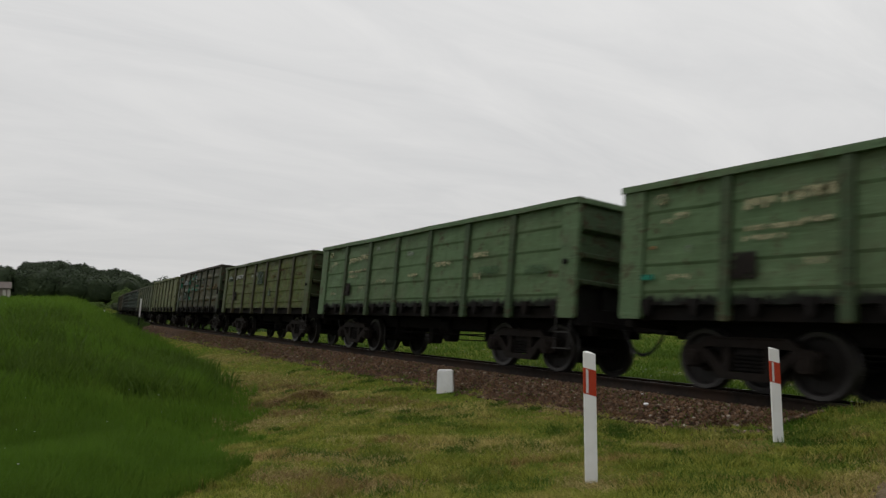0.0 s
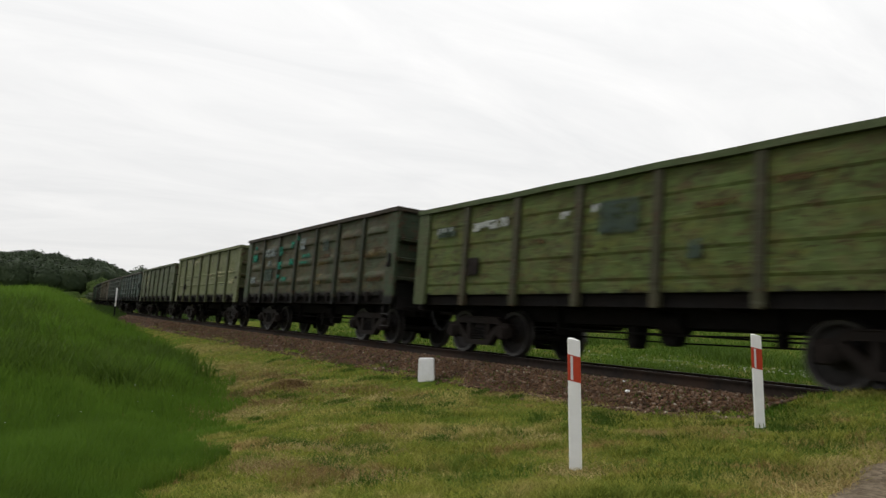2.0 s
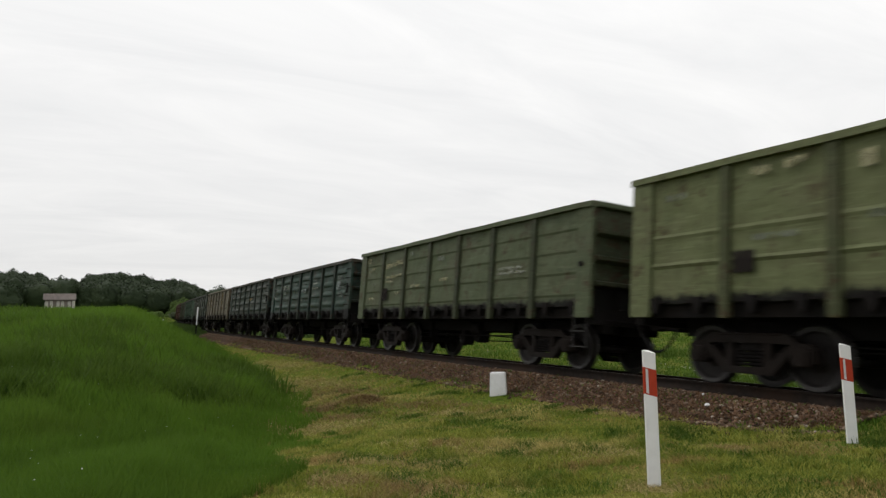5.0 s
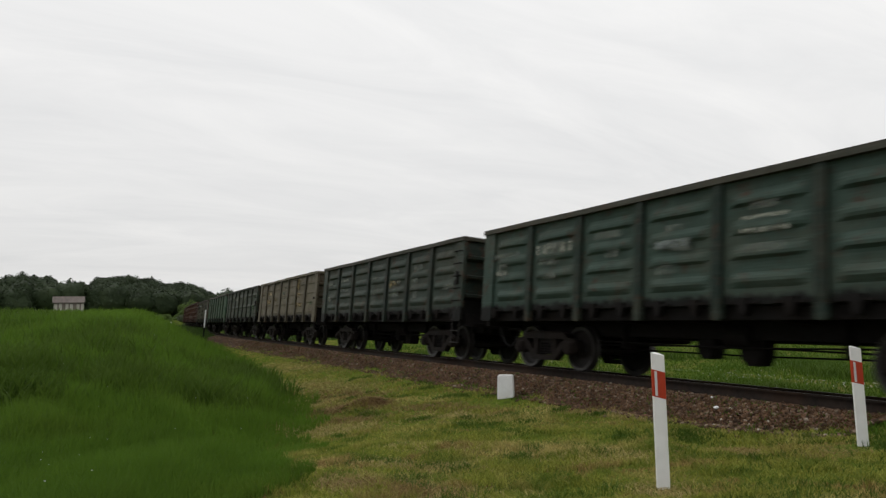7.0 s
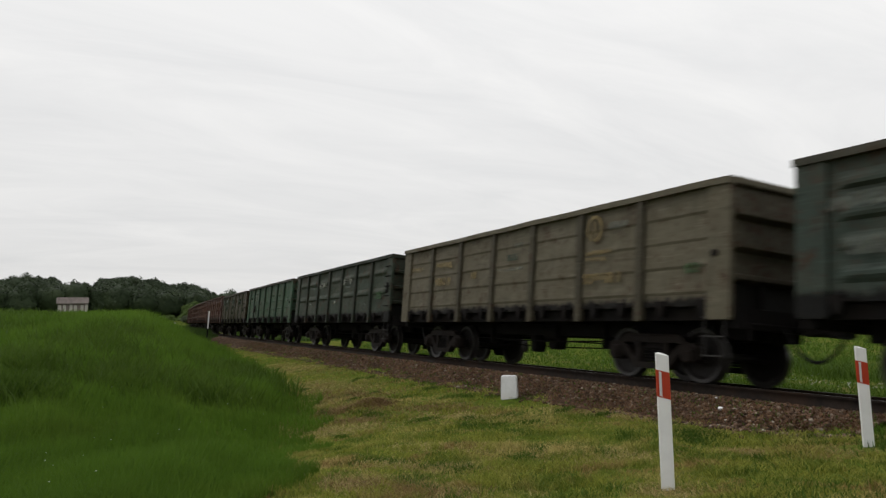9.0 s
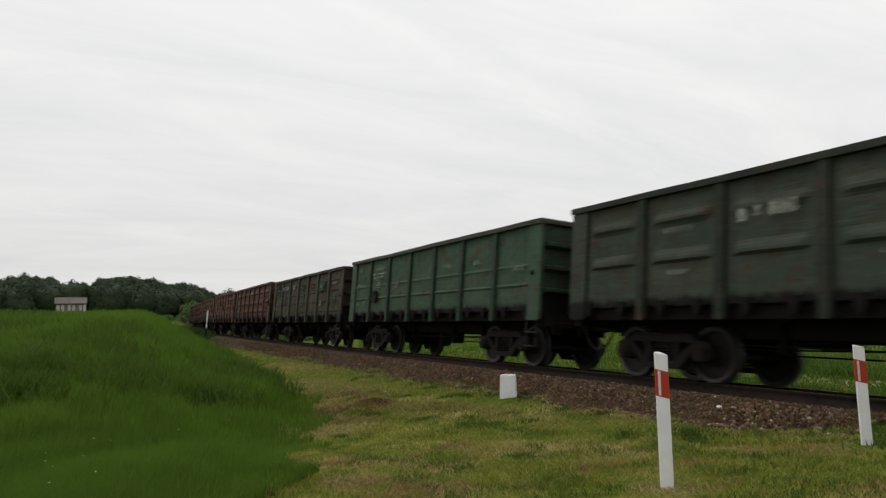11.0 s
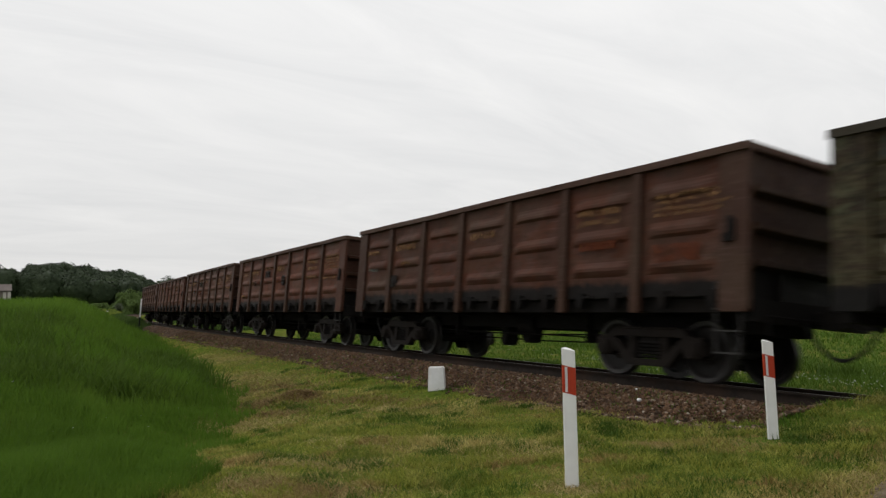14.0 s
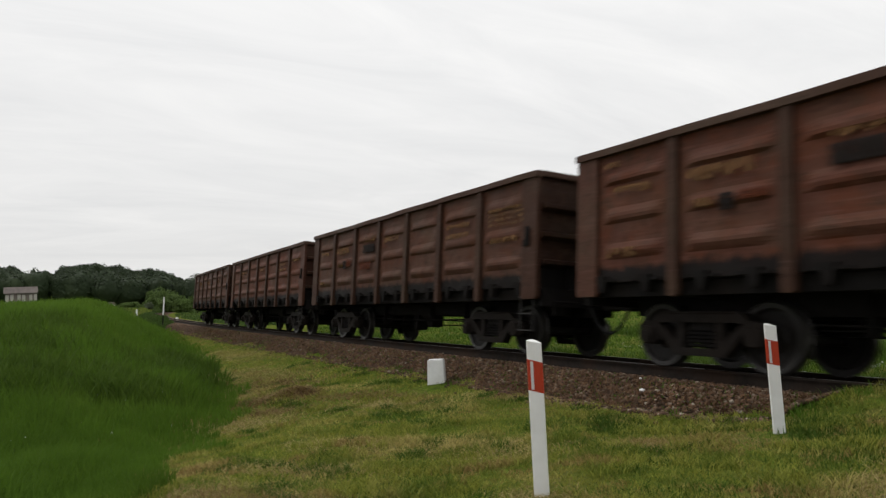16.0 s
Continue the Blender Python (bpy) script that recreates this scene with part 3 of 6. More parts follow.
def post_shape(bm, x, side, top, wide, low):
    y0, y1 = sorted((side * 1.46, side * 1.575))
    slab(bm, [(x - wide, low + 0.03), (x - wide + 0.03, low), (x + wide - 0.03, low), (x + wide, low + 0.03), (x + wide, top), (x - wide, top)], y0, y1)


def end_wall(bm, sgn, top):
    x = sgn * 6.33
    box(bm, min(x, x - sgn * 0.06), max(x, x - sgn * 0.06), -1.46, 1.46, 1.22, top)


def end_rib(bm, sgn, z):
    outline = [(6.332, z - 0.02), (6.46, z + 0.05), (6.46, z + 0.12), (6.332, z + 0.15)]
    slab(bm, [(sgn * x, h) for x, h in outline], -1.44, 1.44)


def end_stake(bm, sgn, y):
    a, b = sorted((sgn * 6.332, sgn * 6.39))
    box(bm, a, b, y - 0.06, y + 0.06, 1.22, 1.615)


def tie_bracket(bm, side, big):
    """A hook for lashings near the corner: a tall plate or a small eye."""
    y0, y1 = sorted((side * 1.54, side * 1.60))
    if big:
        slab(bm, [(6.02, 1.98), (6.20, 1.98), (6.20, 2.28), (6.14, 2.34), (6.08, 2.34), (6.10, 2.12), (6.02, 2.08)], y0, y1)
    else:
        slab(bm, [(6.06, 2.02), (6.16, 2.02), (6.18, 2.07), (6.13, 2.12), (6.07, 2.10)], y0, y1)


def corner_sheet(bm, sgn, side, top):
    """The plain doubled sheet at the end of a side."""
    y0, y1 = sorted((side * 1.47, side * 1.560))
    a, b = sorted((sgn * 5.94, sgn * 6.40))
    slab(bm, [(a, 1.06), (a + 0.03, 1.02), (b - 0.03, 1.02), (b, 1.06), (b, top), (a, top)], y0, y1)


def coping(bm, top, sag, side):
    """The capping of one side, bent a little by the grab of unloaders."""
    y0, y1 = sorted((side * 1.43, side * 1.60))
    n, rings = 28, []
    for i in range(n + 1):
        x = -6.42 + 12.84 * i / n
        z = top + sag * noise.noise(Vector((x * 0.5, side * 3.0, sag * 40)))
        rings.append([bm.verts.new(p) for p in ((x, y0, z - 0.12), (x, y1, z - 0.12), (x, y1, z - 0.012), (x, (y0 + y1) / 2, z), (x, y0, z - 0.012))])
    for a, b in zip(rings, rings[1:]):
        for k in range(5):
            bm.faces.new((a[k], a[(k + 1) % 5], b[(k + 1) % 5], b[k]))
    bm.faces.new(rings[0])
    bm.faces.new(rings[-1][::-1])
    bmesh.ops.recalc_face_normals(bm, faces=bm.faces[:])


def end_capping(bm, top, sgn):
    a, b = sorted((sgn * 6.28, sgn * 6.43))
    box(bm, a, b, -1.43, 1.43, top - 0.12, top - 0.005, 0.015)


def hatch_latch(bm, x, side):
    y0, y1 = sorted((side * 1.44, side * 1.555))
    slab(bm, [(x - 0.11, 1.33), (x - 0.08, 1.22), (x - 0.04, 1.09), (x + 0.03, 1.07), (x + 0.06, 1.17), (x + 0.10, 1.33)], y0, y1)
    box(bm, x - 0.26, x + 0.26, min(y0, y1) + 0.02, max(y0, y1) - 0.02, 1.245, 1.285)


def coupler(bm, sgn):
    a, b = sorted((sgn * 6.1, sgn * 6.72))
    box(bm, a, b, -0.09, 0.09, 0.92, 1.12, 0.02)
    slab(bm, [(sgn * 6.62, 0.86), (sgn * 6.95, 0.90), (sgn * 6.95, 1.16), (sgn * 6.62, 1.20)], -0.2, 0.13)
    rod(bm, (sgn * 6.46, -1.2, 0.98), (sgn * 6.46, 0.1, 0.98), 0.018, 6)
    rod(bm, (sgn * 6.46, -1.2, 0.98), (sgn * 6.50, -1.22, 0.72), 0.018, 6)


def air_hose(bm, sgn):
    pts = [(6.40, 0.95), (6.47, 0.88), (6.55, 0.74), (6.66, 0.60), (6.78, 0.51), (6.88, 0.465), (6.98, 0.45)]
    n, rings = 6, []
    for i, (x, z) in enumerate(pts):
        (xa, za), (xb, zb) = pts[max(i - 1, 0)], pts[min(i + 1, len(pts) - 1)]
        long = math.hypot(xb - xa, zb - za)
        side = ((za - zb) / long, (xb - xa) / long)
        turns = [2 * math.pi * k / n for k in range(n)]
        rings.append([bm.verts.new((sgn * (x + 0.028 * math.cos(a) * side[0]), -0.34 + 0.028 * math.sin(a), z + 0.028 * math.cos(a) * side[1])) for a in turns])
    for p, q in zip(rings, rings[1:]):
        for k in range(n):
            bm.faces.new((p[k], p[(k + 1) % n], q[(k + 1) % n], q[k]))
    bm.faces.new(rings[0])
    bm.faces.new(rings[-1])
    bmesh.ops.recalc_face_normals(bm, faces=bm.faces[:])


def corner_step(bm, sgn, side):
    y = side * 1.50
    for x in (5.86, 6.26):
        rod(bm, (sgn * x, y, 0.44), (sgn * x, y, 1.45), 0.017, 6)
    for z in (0.46, 0.76, 1.06):
        a, b = sorted((sgn * 5.84, sgn * 6.28))
        box(bm, a, b, y - 0.04, y + 0.04, z - 0.011, z + 0.011)


def grab_rungs(bm, sgn, side):
    for z in (1.55, 1.88, 2.21, 2.54, 2.87):
        for x in (5.98, 6.32):
            rod(bm, (sgn * x, side * 1.55, z), (sgn * x, side * 1.62, z), 0.016, 5)
        rod(bm, (sgn * 5.98, side * 1.62, z), (sgn * 6.32, side * 1.62, z), 0.018, 6)


def brake_rod(bm, y, z, low):
    rod(bm, (-3.3, y, z), (0.2, y, z - low), 0.015, 6)
    rod(bm, (0.2, y, z - low), (3.3, y, z + 0.02), 0.015, 6)


def hanger(bm, x, wide, low):
    slab(bm, [(x - wide, 0.95), (x - wide * 0.8, low + 0.12), (x - wide * 0.3, low), (x + wide * 0.6, low + 0.02), (x + wide * 0.9, low + 0.16), (x + wide, 0.95)], -0.52, -0.2)


def side_frame(bm, side):
    """A cast truss: deep in the middle, stepping down to a low arm over each axle box, so that the wheels stand above its ends."""
    y0, y1 = sorted((side * 0.93, side * 1.11))
    arm = [(0.60, 0.775), (0.72, 0.745), (0.82, 0.655), (0.92, 0.635), (1.06, 0.625), (1.12, 0.575), (1.11, 0.49), (1.00, 0.555), (0.80, 0.56), (0.66, 0.625)]
    slab(bm, [(-x, z) for x, z in reversed(arm)] + arm, y0, y1)
    slab(bm, [(-0.82, 0.57), (-0.68, 0.59), (-0.30, 0.27), (0.30, 0.27), (0.68, 0.59), (0.82, 0.57), (0.42, 0.16), (-0.42, 0.16)], y0, y1)
    for s in (-1, 1):
        a, b = sorted((s * 0.27, s * 0.40))
        box(bm, a, b, y0 + 0.01, y1 - 0.01, 0.24, 0.66, 0.015)
        a, b = sorted((s * 1.07, s * 1.13))
        box(bm, a, b, y0 + 0.02, y1 - 0.02, 0.36, 0.54, 0.012)
        a, b = sorted((s * 0.71, s * 0.78))
        box(bm, a, b, y0 + 0.02, y1 - 0.02, 0.36, 0.60, 0.012)
    box(bm, -0.62, 0.62, min(y0, y1) - 0.012, max(y0, y1) + 0.012, 0.742, 0.778, 0.01)


def axle_box(bm, sgn, side):
    x = sgn * 0.925
    a, b = sorted((side * 0.90, side * 1.15))
    box(bm, x - 0.145, x + 0.145, a, b, 0.30, 0.57, 0.03)
    rod(bm, (x, side * 1.14, 0.44), (x, side * 1.19, 0.44), 0.125, 14)
    rod(bm, (x, side * 1.18, 0.44), (x, side * 1.205, 0.44), 0.06, 8)


def spring(bm):
    """A coil, drawn as one ribbed column."""
    prof = [(0.0, 0.27)]
    for i in range(5):
        z = 0.28 + i * 0.055
        prof += [(0.050, z), (0.074, z + 0.016), (0.074, z + 0.034), (0.050, z + 0.050)]
    prof += [(0.0, 0.56)]
    lathe(bm, prof, 8)
    bmesh.ops.rotate(bm, verts=bm.verts[:], matrix=Matrix.Rotation(radians(90), 3, "X"))


def bolster(bm):
    box(bm, -0.22, 0.22, -1.05, 1.05, 0.50, 0.74, 0.03)
    rod(bm, (0, 0, 0.74), (0, 0, 0.84), 0.22, 14)
    for s in (-1, 1):
        a, b = sorted((s * 0.38, s * 0.46))
        box(bm, a, b, -0.85, 0.85, 0.34, 0.46)


def wheelset(bm):
    prof = [(0.08, -0.06), (0.12, -0.10), (0.125, -0.02), (0.20, 0.015), (0.355, 0.005), (0.392, -0.02), (0.402, -0.060), (0.462, -0.068), (0.472, -0.055), (0.474, 0.05), (0.503, 0.062), (0.503, 0.085), (0.402, 0.085), (0.375, 0.045), (0.20, 0.045), (0.12, 0.07), (0.08, 0.07)]
    for side in (-1, 1):
        lathe(bm, [(r, side * (0.76 - y)) for r, y in prof], 36)
    for f in bm.faces:
        if all(math.hypot(v.co.x, v.co.z) > 0.40 for v in f.verts):
            f.material_index = 1
    rod(bm, (0, -1.1, 0), (0, 1.1, 0), 0.075, 12)


WHEELS = {-1: [], 1: []}


def bogie(wagon, x):
    b = part("bogie", cached(("bolster",), bolster, IRON), IRON, wagon, "greasy cast steel two-axle bogie")
    b.location = (x, 0, 0.03)
    for side in (-1, 1):
        part("side_frame", cached(("side_frame", side), lambda m: side_frame(m, side), CAST), CAST, b, "dusty brown cast steel side frame")
        for x in (-0.16, 0.0, 0.16):
            part("spring", cached(("spring",), spring, IRON), IRON, b).location = (x, side * 1.02, 0)
        for sgn in (-1, 1):
            part("axle_box", cached(("axle_box", sgn, side), lambda m: axle_box(m, sgn, side), CAST), CAST, b)
    for sgn in (-1, 1):
        me = cached(("wheelset",), wheelset, TYRE)
        if len(me.materials) < 2:
            me.materials.append(RIM)
        w = part("wheelset", me, TYRE, b, "steel wheelset with worn bright rims")
        w.location = (sgn * 0.925, 0, 0.44)
        WHEELS[sgn].append(w)
    return b


def marking(wagon, bay, u, v, w, h, mat, top, key):
    """A stencilled line, number board or touched-up patch on a bay of the near side; lettering is a row of separate bars."""
    x0, x1 = POSTS[bay] + 0.1, POSTS[bay + 1] - 0.1
    x, z = x0 + u * (x1 - x0), 1.45 + v * (top - 0.12 - 1.45)

    def bar(name, a, b, low, high):
        bm = bmesh.new()
        box(bm, a, b, -1.580, -1.552, low, high)
        part(name, bm, mat, wagon, key)

    if mat not in (LETTER, NUMBER, CREAM, OCHRE, PALEYELLOW) or w < 1.3 * h:
        bar("marking", x - w / 2, x + w / 2, z - h / 2, z + h / 2)
        return
    rng = random.Random(bay * 31 + int(97 * u) + int(1000 * (v + w)))
    a, end = x - w / 2, x + w / 2
    step = max(h, w / 9)
    while a < end - 0.25 * step:
        wide = min(step * (0.42 + 0.35 * rng.random()), end - a)
        bar("letter", a, a + wide, z - (0.5 if rng.random() < 0.7 else 0.2) * h, z + 0.5 * h)
        a += wide + step * (0.13 if rng.random() < 0.8 else 0.5)


def ring_mark(wagon, bay, u, v, rx, rz, mat, top, key):
    """A stencilled emblem: an oval ring with a bar down its middle."""
    x0, x1 = POSTS[bay] + 0.1, POSTS[bay + 1] - 0.1
    x, z = x0 + u * (x1 - x0), 1.45 + v * (top - 0.12 - 1.45)
    bm = bmesh.new()
    n = 20
    loops = [[bm.verts.new((x + f * rx * math.cos(2 * math.pi * i / n), y, z + f * rz * math.sin(2 * math.pi * i / n))) for i in range(n)] for f, y in ((1, -1.552), (1, -1.580), (0.76, -1.580), (0.76, -1.552))]
    for a, b in zip(loops, loops[1:] + loops[:1]):
        for i in range(n):
            j = (i + 1) % n
            bm.faces.new((a[i], a[j], b[j], b[i]))
    bmesh.ops.recalc_face_normals(bm, faces=bm.faces[:])
    box(bm, x - 0.12 * rx, x + 0.12 * rx, -1.579, -1.553, z - 0.6 * rz, z + 0.6 * rz)
    part("marking", bm, mat, wagon, key)


def text_lines(wagon, bay, v, rng, top, mat, key, lines=2, big=False):
    """Unreadable stencilling: rows of short bars."""
    for ln in range(lines):
        h = 0.20 if big else 0.075
        u = 0.16
        while u < 0.8:
            w = (0.12 + 0.20 * rng.random()) * (1.5 if big else 1)
            marking(wagon, bay, u + w / 3.2, v - ln * (0.13 if big else 0.055) + 0.012 * (rng.random() - 0.5), w, h * (0.8 + 0.4 * rng.random()), mat, top, key)
            u += w / 1.55 + 0.02


def wagon(index, colour, style, top, label, posts=None, marks=(), front_ladder=False):
    w = tagged(new("gondola_wagon"), label, "freight wagon", group="wagons of the freight train")
    p = colour
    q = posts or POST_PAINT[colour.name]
    cid = p.name
    e = CORNER_PAINT[cid]
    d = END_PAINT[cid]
    for side in (-1, 1):
        for i in range(7):
            x0, x1 = POSTS[i] + (0.42 if i == 0 else 0.075), POSTS[i + 1] - (0.42 if i == 6 else 0.075)
            seed = (index * 7 + i) % 21
            part("side_panel", cached(("side_panel", cid, style, top, i, side, seed), lambda m: side_panel(m, x0, x1, 1.24, top - 0.10, side, style, seed), p), p, w)
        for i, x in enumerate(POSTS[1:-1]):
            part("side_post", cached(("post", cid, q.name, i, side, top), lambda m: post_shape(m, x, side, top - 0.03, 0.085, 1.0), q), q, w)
        for i in range(0 if colour is OLIVE else 7):
            for u in (0.27, 0.73):
                xx = POSTS[i] + (POSTS[i + 1] - POSTS[i]) * u
                part("hatch_latch", cached(("hatch_latch", i, u, side), lambda m: hatch_latch(m, xx, side), IRON), IRON, w)
        for sgn in (-1, 1):
            part("corner_sheet", cached(("corner_sheet", cid, sgn, side, top), lambda m: corner_sheet(m, sgn, side, top - 0.11), e), e, w)
            if sgn == side:
                continue
            part("corner_step", cached(("corner_step", sgn, side), lambda m: corner_step(m, sgn, side), STEP), STEP, w, "bent steel corner step")
            if front_ladder:
                part("grab_rungs", cached(("grab_rungs", sgn, side), lambda m: grab_rungs(m, sgn, side), IRON), IRON, w, "dark steel ladder rungs")
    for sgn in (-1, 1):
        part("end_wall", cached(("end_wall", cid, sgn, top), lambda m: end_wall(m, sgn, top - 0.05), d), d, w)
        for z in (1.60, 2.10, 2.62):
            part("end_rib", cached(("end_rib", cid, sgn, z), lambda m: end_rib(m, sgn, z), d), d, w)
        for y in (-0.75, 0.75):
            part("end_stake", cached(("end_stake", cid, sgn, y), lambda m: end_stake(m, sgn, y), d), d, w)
        big = style in RIBS
        part("tie_bracket", cached(("tie_bracket", sgn, big), lambda m: tie_bracket(m, sgn, big), IRON), IRON, w, "dark steel tie bracket")
        part("end_sill", cached(("end_sill", sgn), lambda m: box(m, min(sgn * 6.22, sgn * 6.40), max(sgn * 6.22, sgn * 6.40), -1.40, 1.40, 0.90, 1.215), IRON), IRON, w, "black steel end sill")
        part("coupler", cached(("coupler", sgn), lambda m: coupler(m, sgn), IRON), IRON, w, "black automatic coupler")
        part("air_hose", cached(("air_hose", sgn), lambda m: air_hose(m, sgn), RUBBER), RUBBER, w, "black rubber brake hose")
        bogie(w, sgn * 4.28 - 0.04)
    for side in (-1, 1):
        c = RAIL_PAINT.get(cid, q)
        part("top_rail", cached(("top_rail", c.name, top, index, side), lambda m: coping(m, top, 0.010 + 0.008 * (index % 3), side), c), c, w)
        part("end_rail", cached(("end_rail", c.name, top, side), lambda m: end_capping(m, top, side), c), c, w)
    part("centre_sill", cached(("centre_sill",), lambda m: box(m, -6.1, 6.1, -0.19, 0.19, 0.74, 1.22), IRON), IRON, w, "black steel centre sill")
    for y in (-0.52, 0.52):
        part("hatch_beam", cached(("hatch_beam",), lambda m: box(m, -6.0, 6.0, -0.07, 0.07, 0.76, 1.20), IRON), IRON, w).location = (0, y, 0)
    part("floor", cached(("floor",), lambda m: box(m, -6.30, 6.30, -1.40, 1.40, 1.225, 1.34), IRON), IRON, w, "black steel hatch floor")
    for x in (-6.2, -4.325, -1.75, 0.0, 1.75, 4.325, 6.2):
        part("cross_beam", cached(("cross_beam",), lambda m: box(m, -0.12, 0.12, -1.27, 1.27, 1.0, 1.21), IRON), IRON, w).location = (x, 0, 0)
    for y in (-1.33, 1.33):
        part("side_sill", cached(("side_sill",), lambda m: box(m, -6.3, 6.3, -0.05, 0.05, 1.02, 1.22), IRON), IRON, w).location = (0, y, 0)
    for y, z, low in ((-0.62, 0.66, 0.05), (-0.5, 0.58, -0.06), (0.1, 0.53, 0.02)):
        part("brake_rod", cached(("brake_rod", y), lambda m: brake_rod(m, y, z, low), IRON), IRON, w)
    for x in (-2.2, 2.4):
        part("brake_lever", cached(("brake_lever", x), lambda m: box(m, x - 0.03, x + 0.03, -0.7, -0.4, 0.52, 1.05), IRON), IRON, w)

    for x, wide, low in (((-0.30, 0.20, 0.42), (0.66, 0.24, 0.34)) if front_ladder else ((-0.47, 0.13, 0.36), (0.32, 0.19, 0.44))):
        part("brake_hanger", cached(("brake_hanger", x), lambda m: hanger(m, x, wide, low), IRON), IRON, w)

    def cylinder(bm):
        rod(bm, (0.25, -0.55, 0.82), (0.75, -0.55, 0.82), 0.19, 16)

    def tank(bm):
        rod(bm, (-2.9, 0.72, 0.86), (-1.9, 0.72, 0.86), 0.17, 16)
    part("brake_cylinder", cached(("brake_cylinder",), cylinder, IRON), IRON, w)
    part("air_tank", cached(("air_tank",), tank, IRON), IRON, w)
    rng = random.Random(index)
    for m in marks:
        if m[0] == "text":
            _, bay, v, mat, lines, big = m
            text_lines(w, bay, v, rng, top, mat, "faded stencilled lettering", lines, big)
        elif m[0] == "ring":
            _, bay, u, v, rx, rz, mat = m
            ring_mark(w, bay, u, v, rx, rz, mat, top, "rubbed ring-shaped emblem")
        else:
            _, bay, u, v, ww, hh, mat, key = m
            marking(w, bay, u, v, ww, hh, mat, top, key)
    return w


GREEN = paint("fresh_green_wagon_paint", (0.077, 0.124, 0.060), 0.2, 0.4)
MINT = paint("faded_mint_green_wagon_paint", (0.038, 0.073, 0.044), 0.5, 0.5)
OLIVE = paint("yellowed_olive_wagon_paint", (0.068, 0.098, 0.026), 0.42, 0.6, (0.082, 0.091, 0.022), (0.045, 0.030, 0.014), True, 1.50, mottle=(0.050, 0.066, 0.022), flecks=(0.076, 0.097, 0.028))
MUD = paint("muddy_olive_brown_wagon_paint", (0.047, 0.061, 0.034), 0.5, 0.5, (0.074, 0.062, 0.031), (0.046, 0.029, 0.016), mottle=(0.044, 0.058, 0.030), flecks=(0.070, 0.064, 0.046))
PALEOLIVE = paint("pale_olive_wagon_paint", (0.112, 0.126, 0.060), 0.2, 0.4)
SAGE = paint("sage_green_wagon_paint", (0.074, 0.090, 0.050), 0.3, 0.4)
BLUEGREEN = paint("dark_blue_green_wagon_paint", (0.034, 0.056, 0.045), 0.25, 0.5)
GREYGREEN = paint("dark_grey_green_wagon_paint", (0.035, 0.048, 0.039), 0.4, 0.5)
BEIGE = paint("dusty_beige_wagon_paint", (0.104, 0.093, 0.065), 0.35, 0.4)
SPRUCE = paint("spruce_green_wagon_paint", (0.037, 0.049, 0.036), 0.4, 0.5)
CAMO = paint("rust_blotched_green_wagon_paint", (0.038, 0.029, 0.014), 0.7, 0.6, (0.058, 0.062, 0.034), (0.017, 0.011, 0.007), mottle=(0.046, 0.036, 0.018), flecks=(0.060, 0.052, 0.028), hem_at=1.58)
CAMOPOST = paint("grey_green_post_paint", (0.046, 0.051, 0.031), 0.3, 0.5, hemmed=False)
BROWN = paint("red_brown_oxide_wagon_paint", (0.088, 0.033, 0.021), 0.4, 0.45, (0.098, 0.031, 0.016), hem_at=1.72)
DARKBROWN = paint("dark_oxide_wagon_paint", (0.062, 0.026, 0.0175), 0.5, 0.45, (0.074, 0.025, 0.014), hem_at=1.74)
BROWN2 = paint("dull_brown_oxide_wagon_paint", (0.077, 0.034, 0.023), 0.45, 0.5, (0.084, 0.032, 0.018), hem_at=1.74)
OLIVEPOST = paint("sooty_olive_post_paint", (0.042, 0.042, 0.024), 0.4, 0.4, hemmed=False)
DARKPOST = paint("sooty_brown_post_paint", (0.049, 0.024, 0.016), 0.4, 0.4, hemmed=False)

COATS = (
    (GREEN, "fresh_green_wagon_paint", (0.082, 0.130, 0.066)),
    (MINT, "faded_mint_green_wagon_paint", (0.040, 0.078, 0.048)),
    (OLIVE, "yellowed_olive_wagon_paint", (0.054, 0.073, 0.031)),
    (MUD, "muddy_olive_brown_wagon_paint", (0.042, 0.060, 0.034)),
    (PALEOLIVE, "pale_olive_wagon_paint", (0.110, 0.124, 0.060)),
    (SAGE, "sage_green_wagon_paint", (0.074, 0.090, 0.050)),
    (BLUEGREEN, "dark_blue_green_wagon_paint", (0.030, 0.050, 0.040)),
    (GREYGREEN, "dark_grey_green_wagon_paint", (0.032, 0.047, 0.038)),
    (BEIGE, "dusty_beige_wagon_paint", (0.104, 0.093, 0.065)),
    (SPRUCE, "spruce_green_wagon_paint", (0.037, 0.049, 0.036)),
    (CAMO, "rust_blotched_green_wagon_paint", (0.038, 0.033, 0.020)),
    (BROWN, "red_brown_oxide_wagon_paint", (0.072, 0.030, 0.020)),
    (DARKBROWN, "dark_oxide_wagon_paint", (0.048, 0.023, 0.016)),
    (BROWN2, "dull_brown_oxide_wagon_paint", (0.050, 0.023, 0.015)),
)
# Post coats: each wagon's base colour multiplied by 0.52.
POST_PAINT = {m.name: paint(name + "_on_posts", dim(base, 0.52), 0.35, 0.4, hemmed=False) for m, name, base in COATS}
CORNER_PAINT = {m.name: paint(name + "_on_corners", base, 0.3, 0.3, hemmed=False) for m, name, base in COATS}
# End coats dimmed and hem raised: painted shade of the gap, over rust.
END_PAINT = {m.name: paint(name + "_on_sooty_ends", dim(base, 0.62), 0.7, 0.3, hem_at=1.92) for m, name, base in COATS}
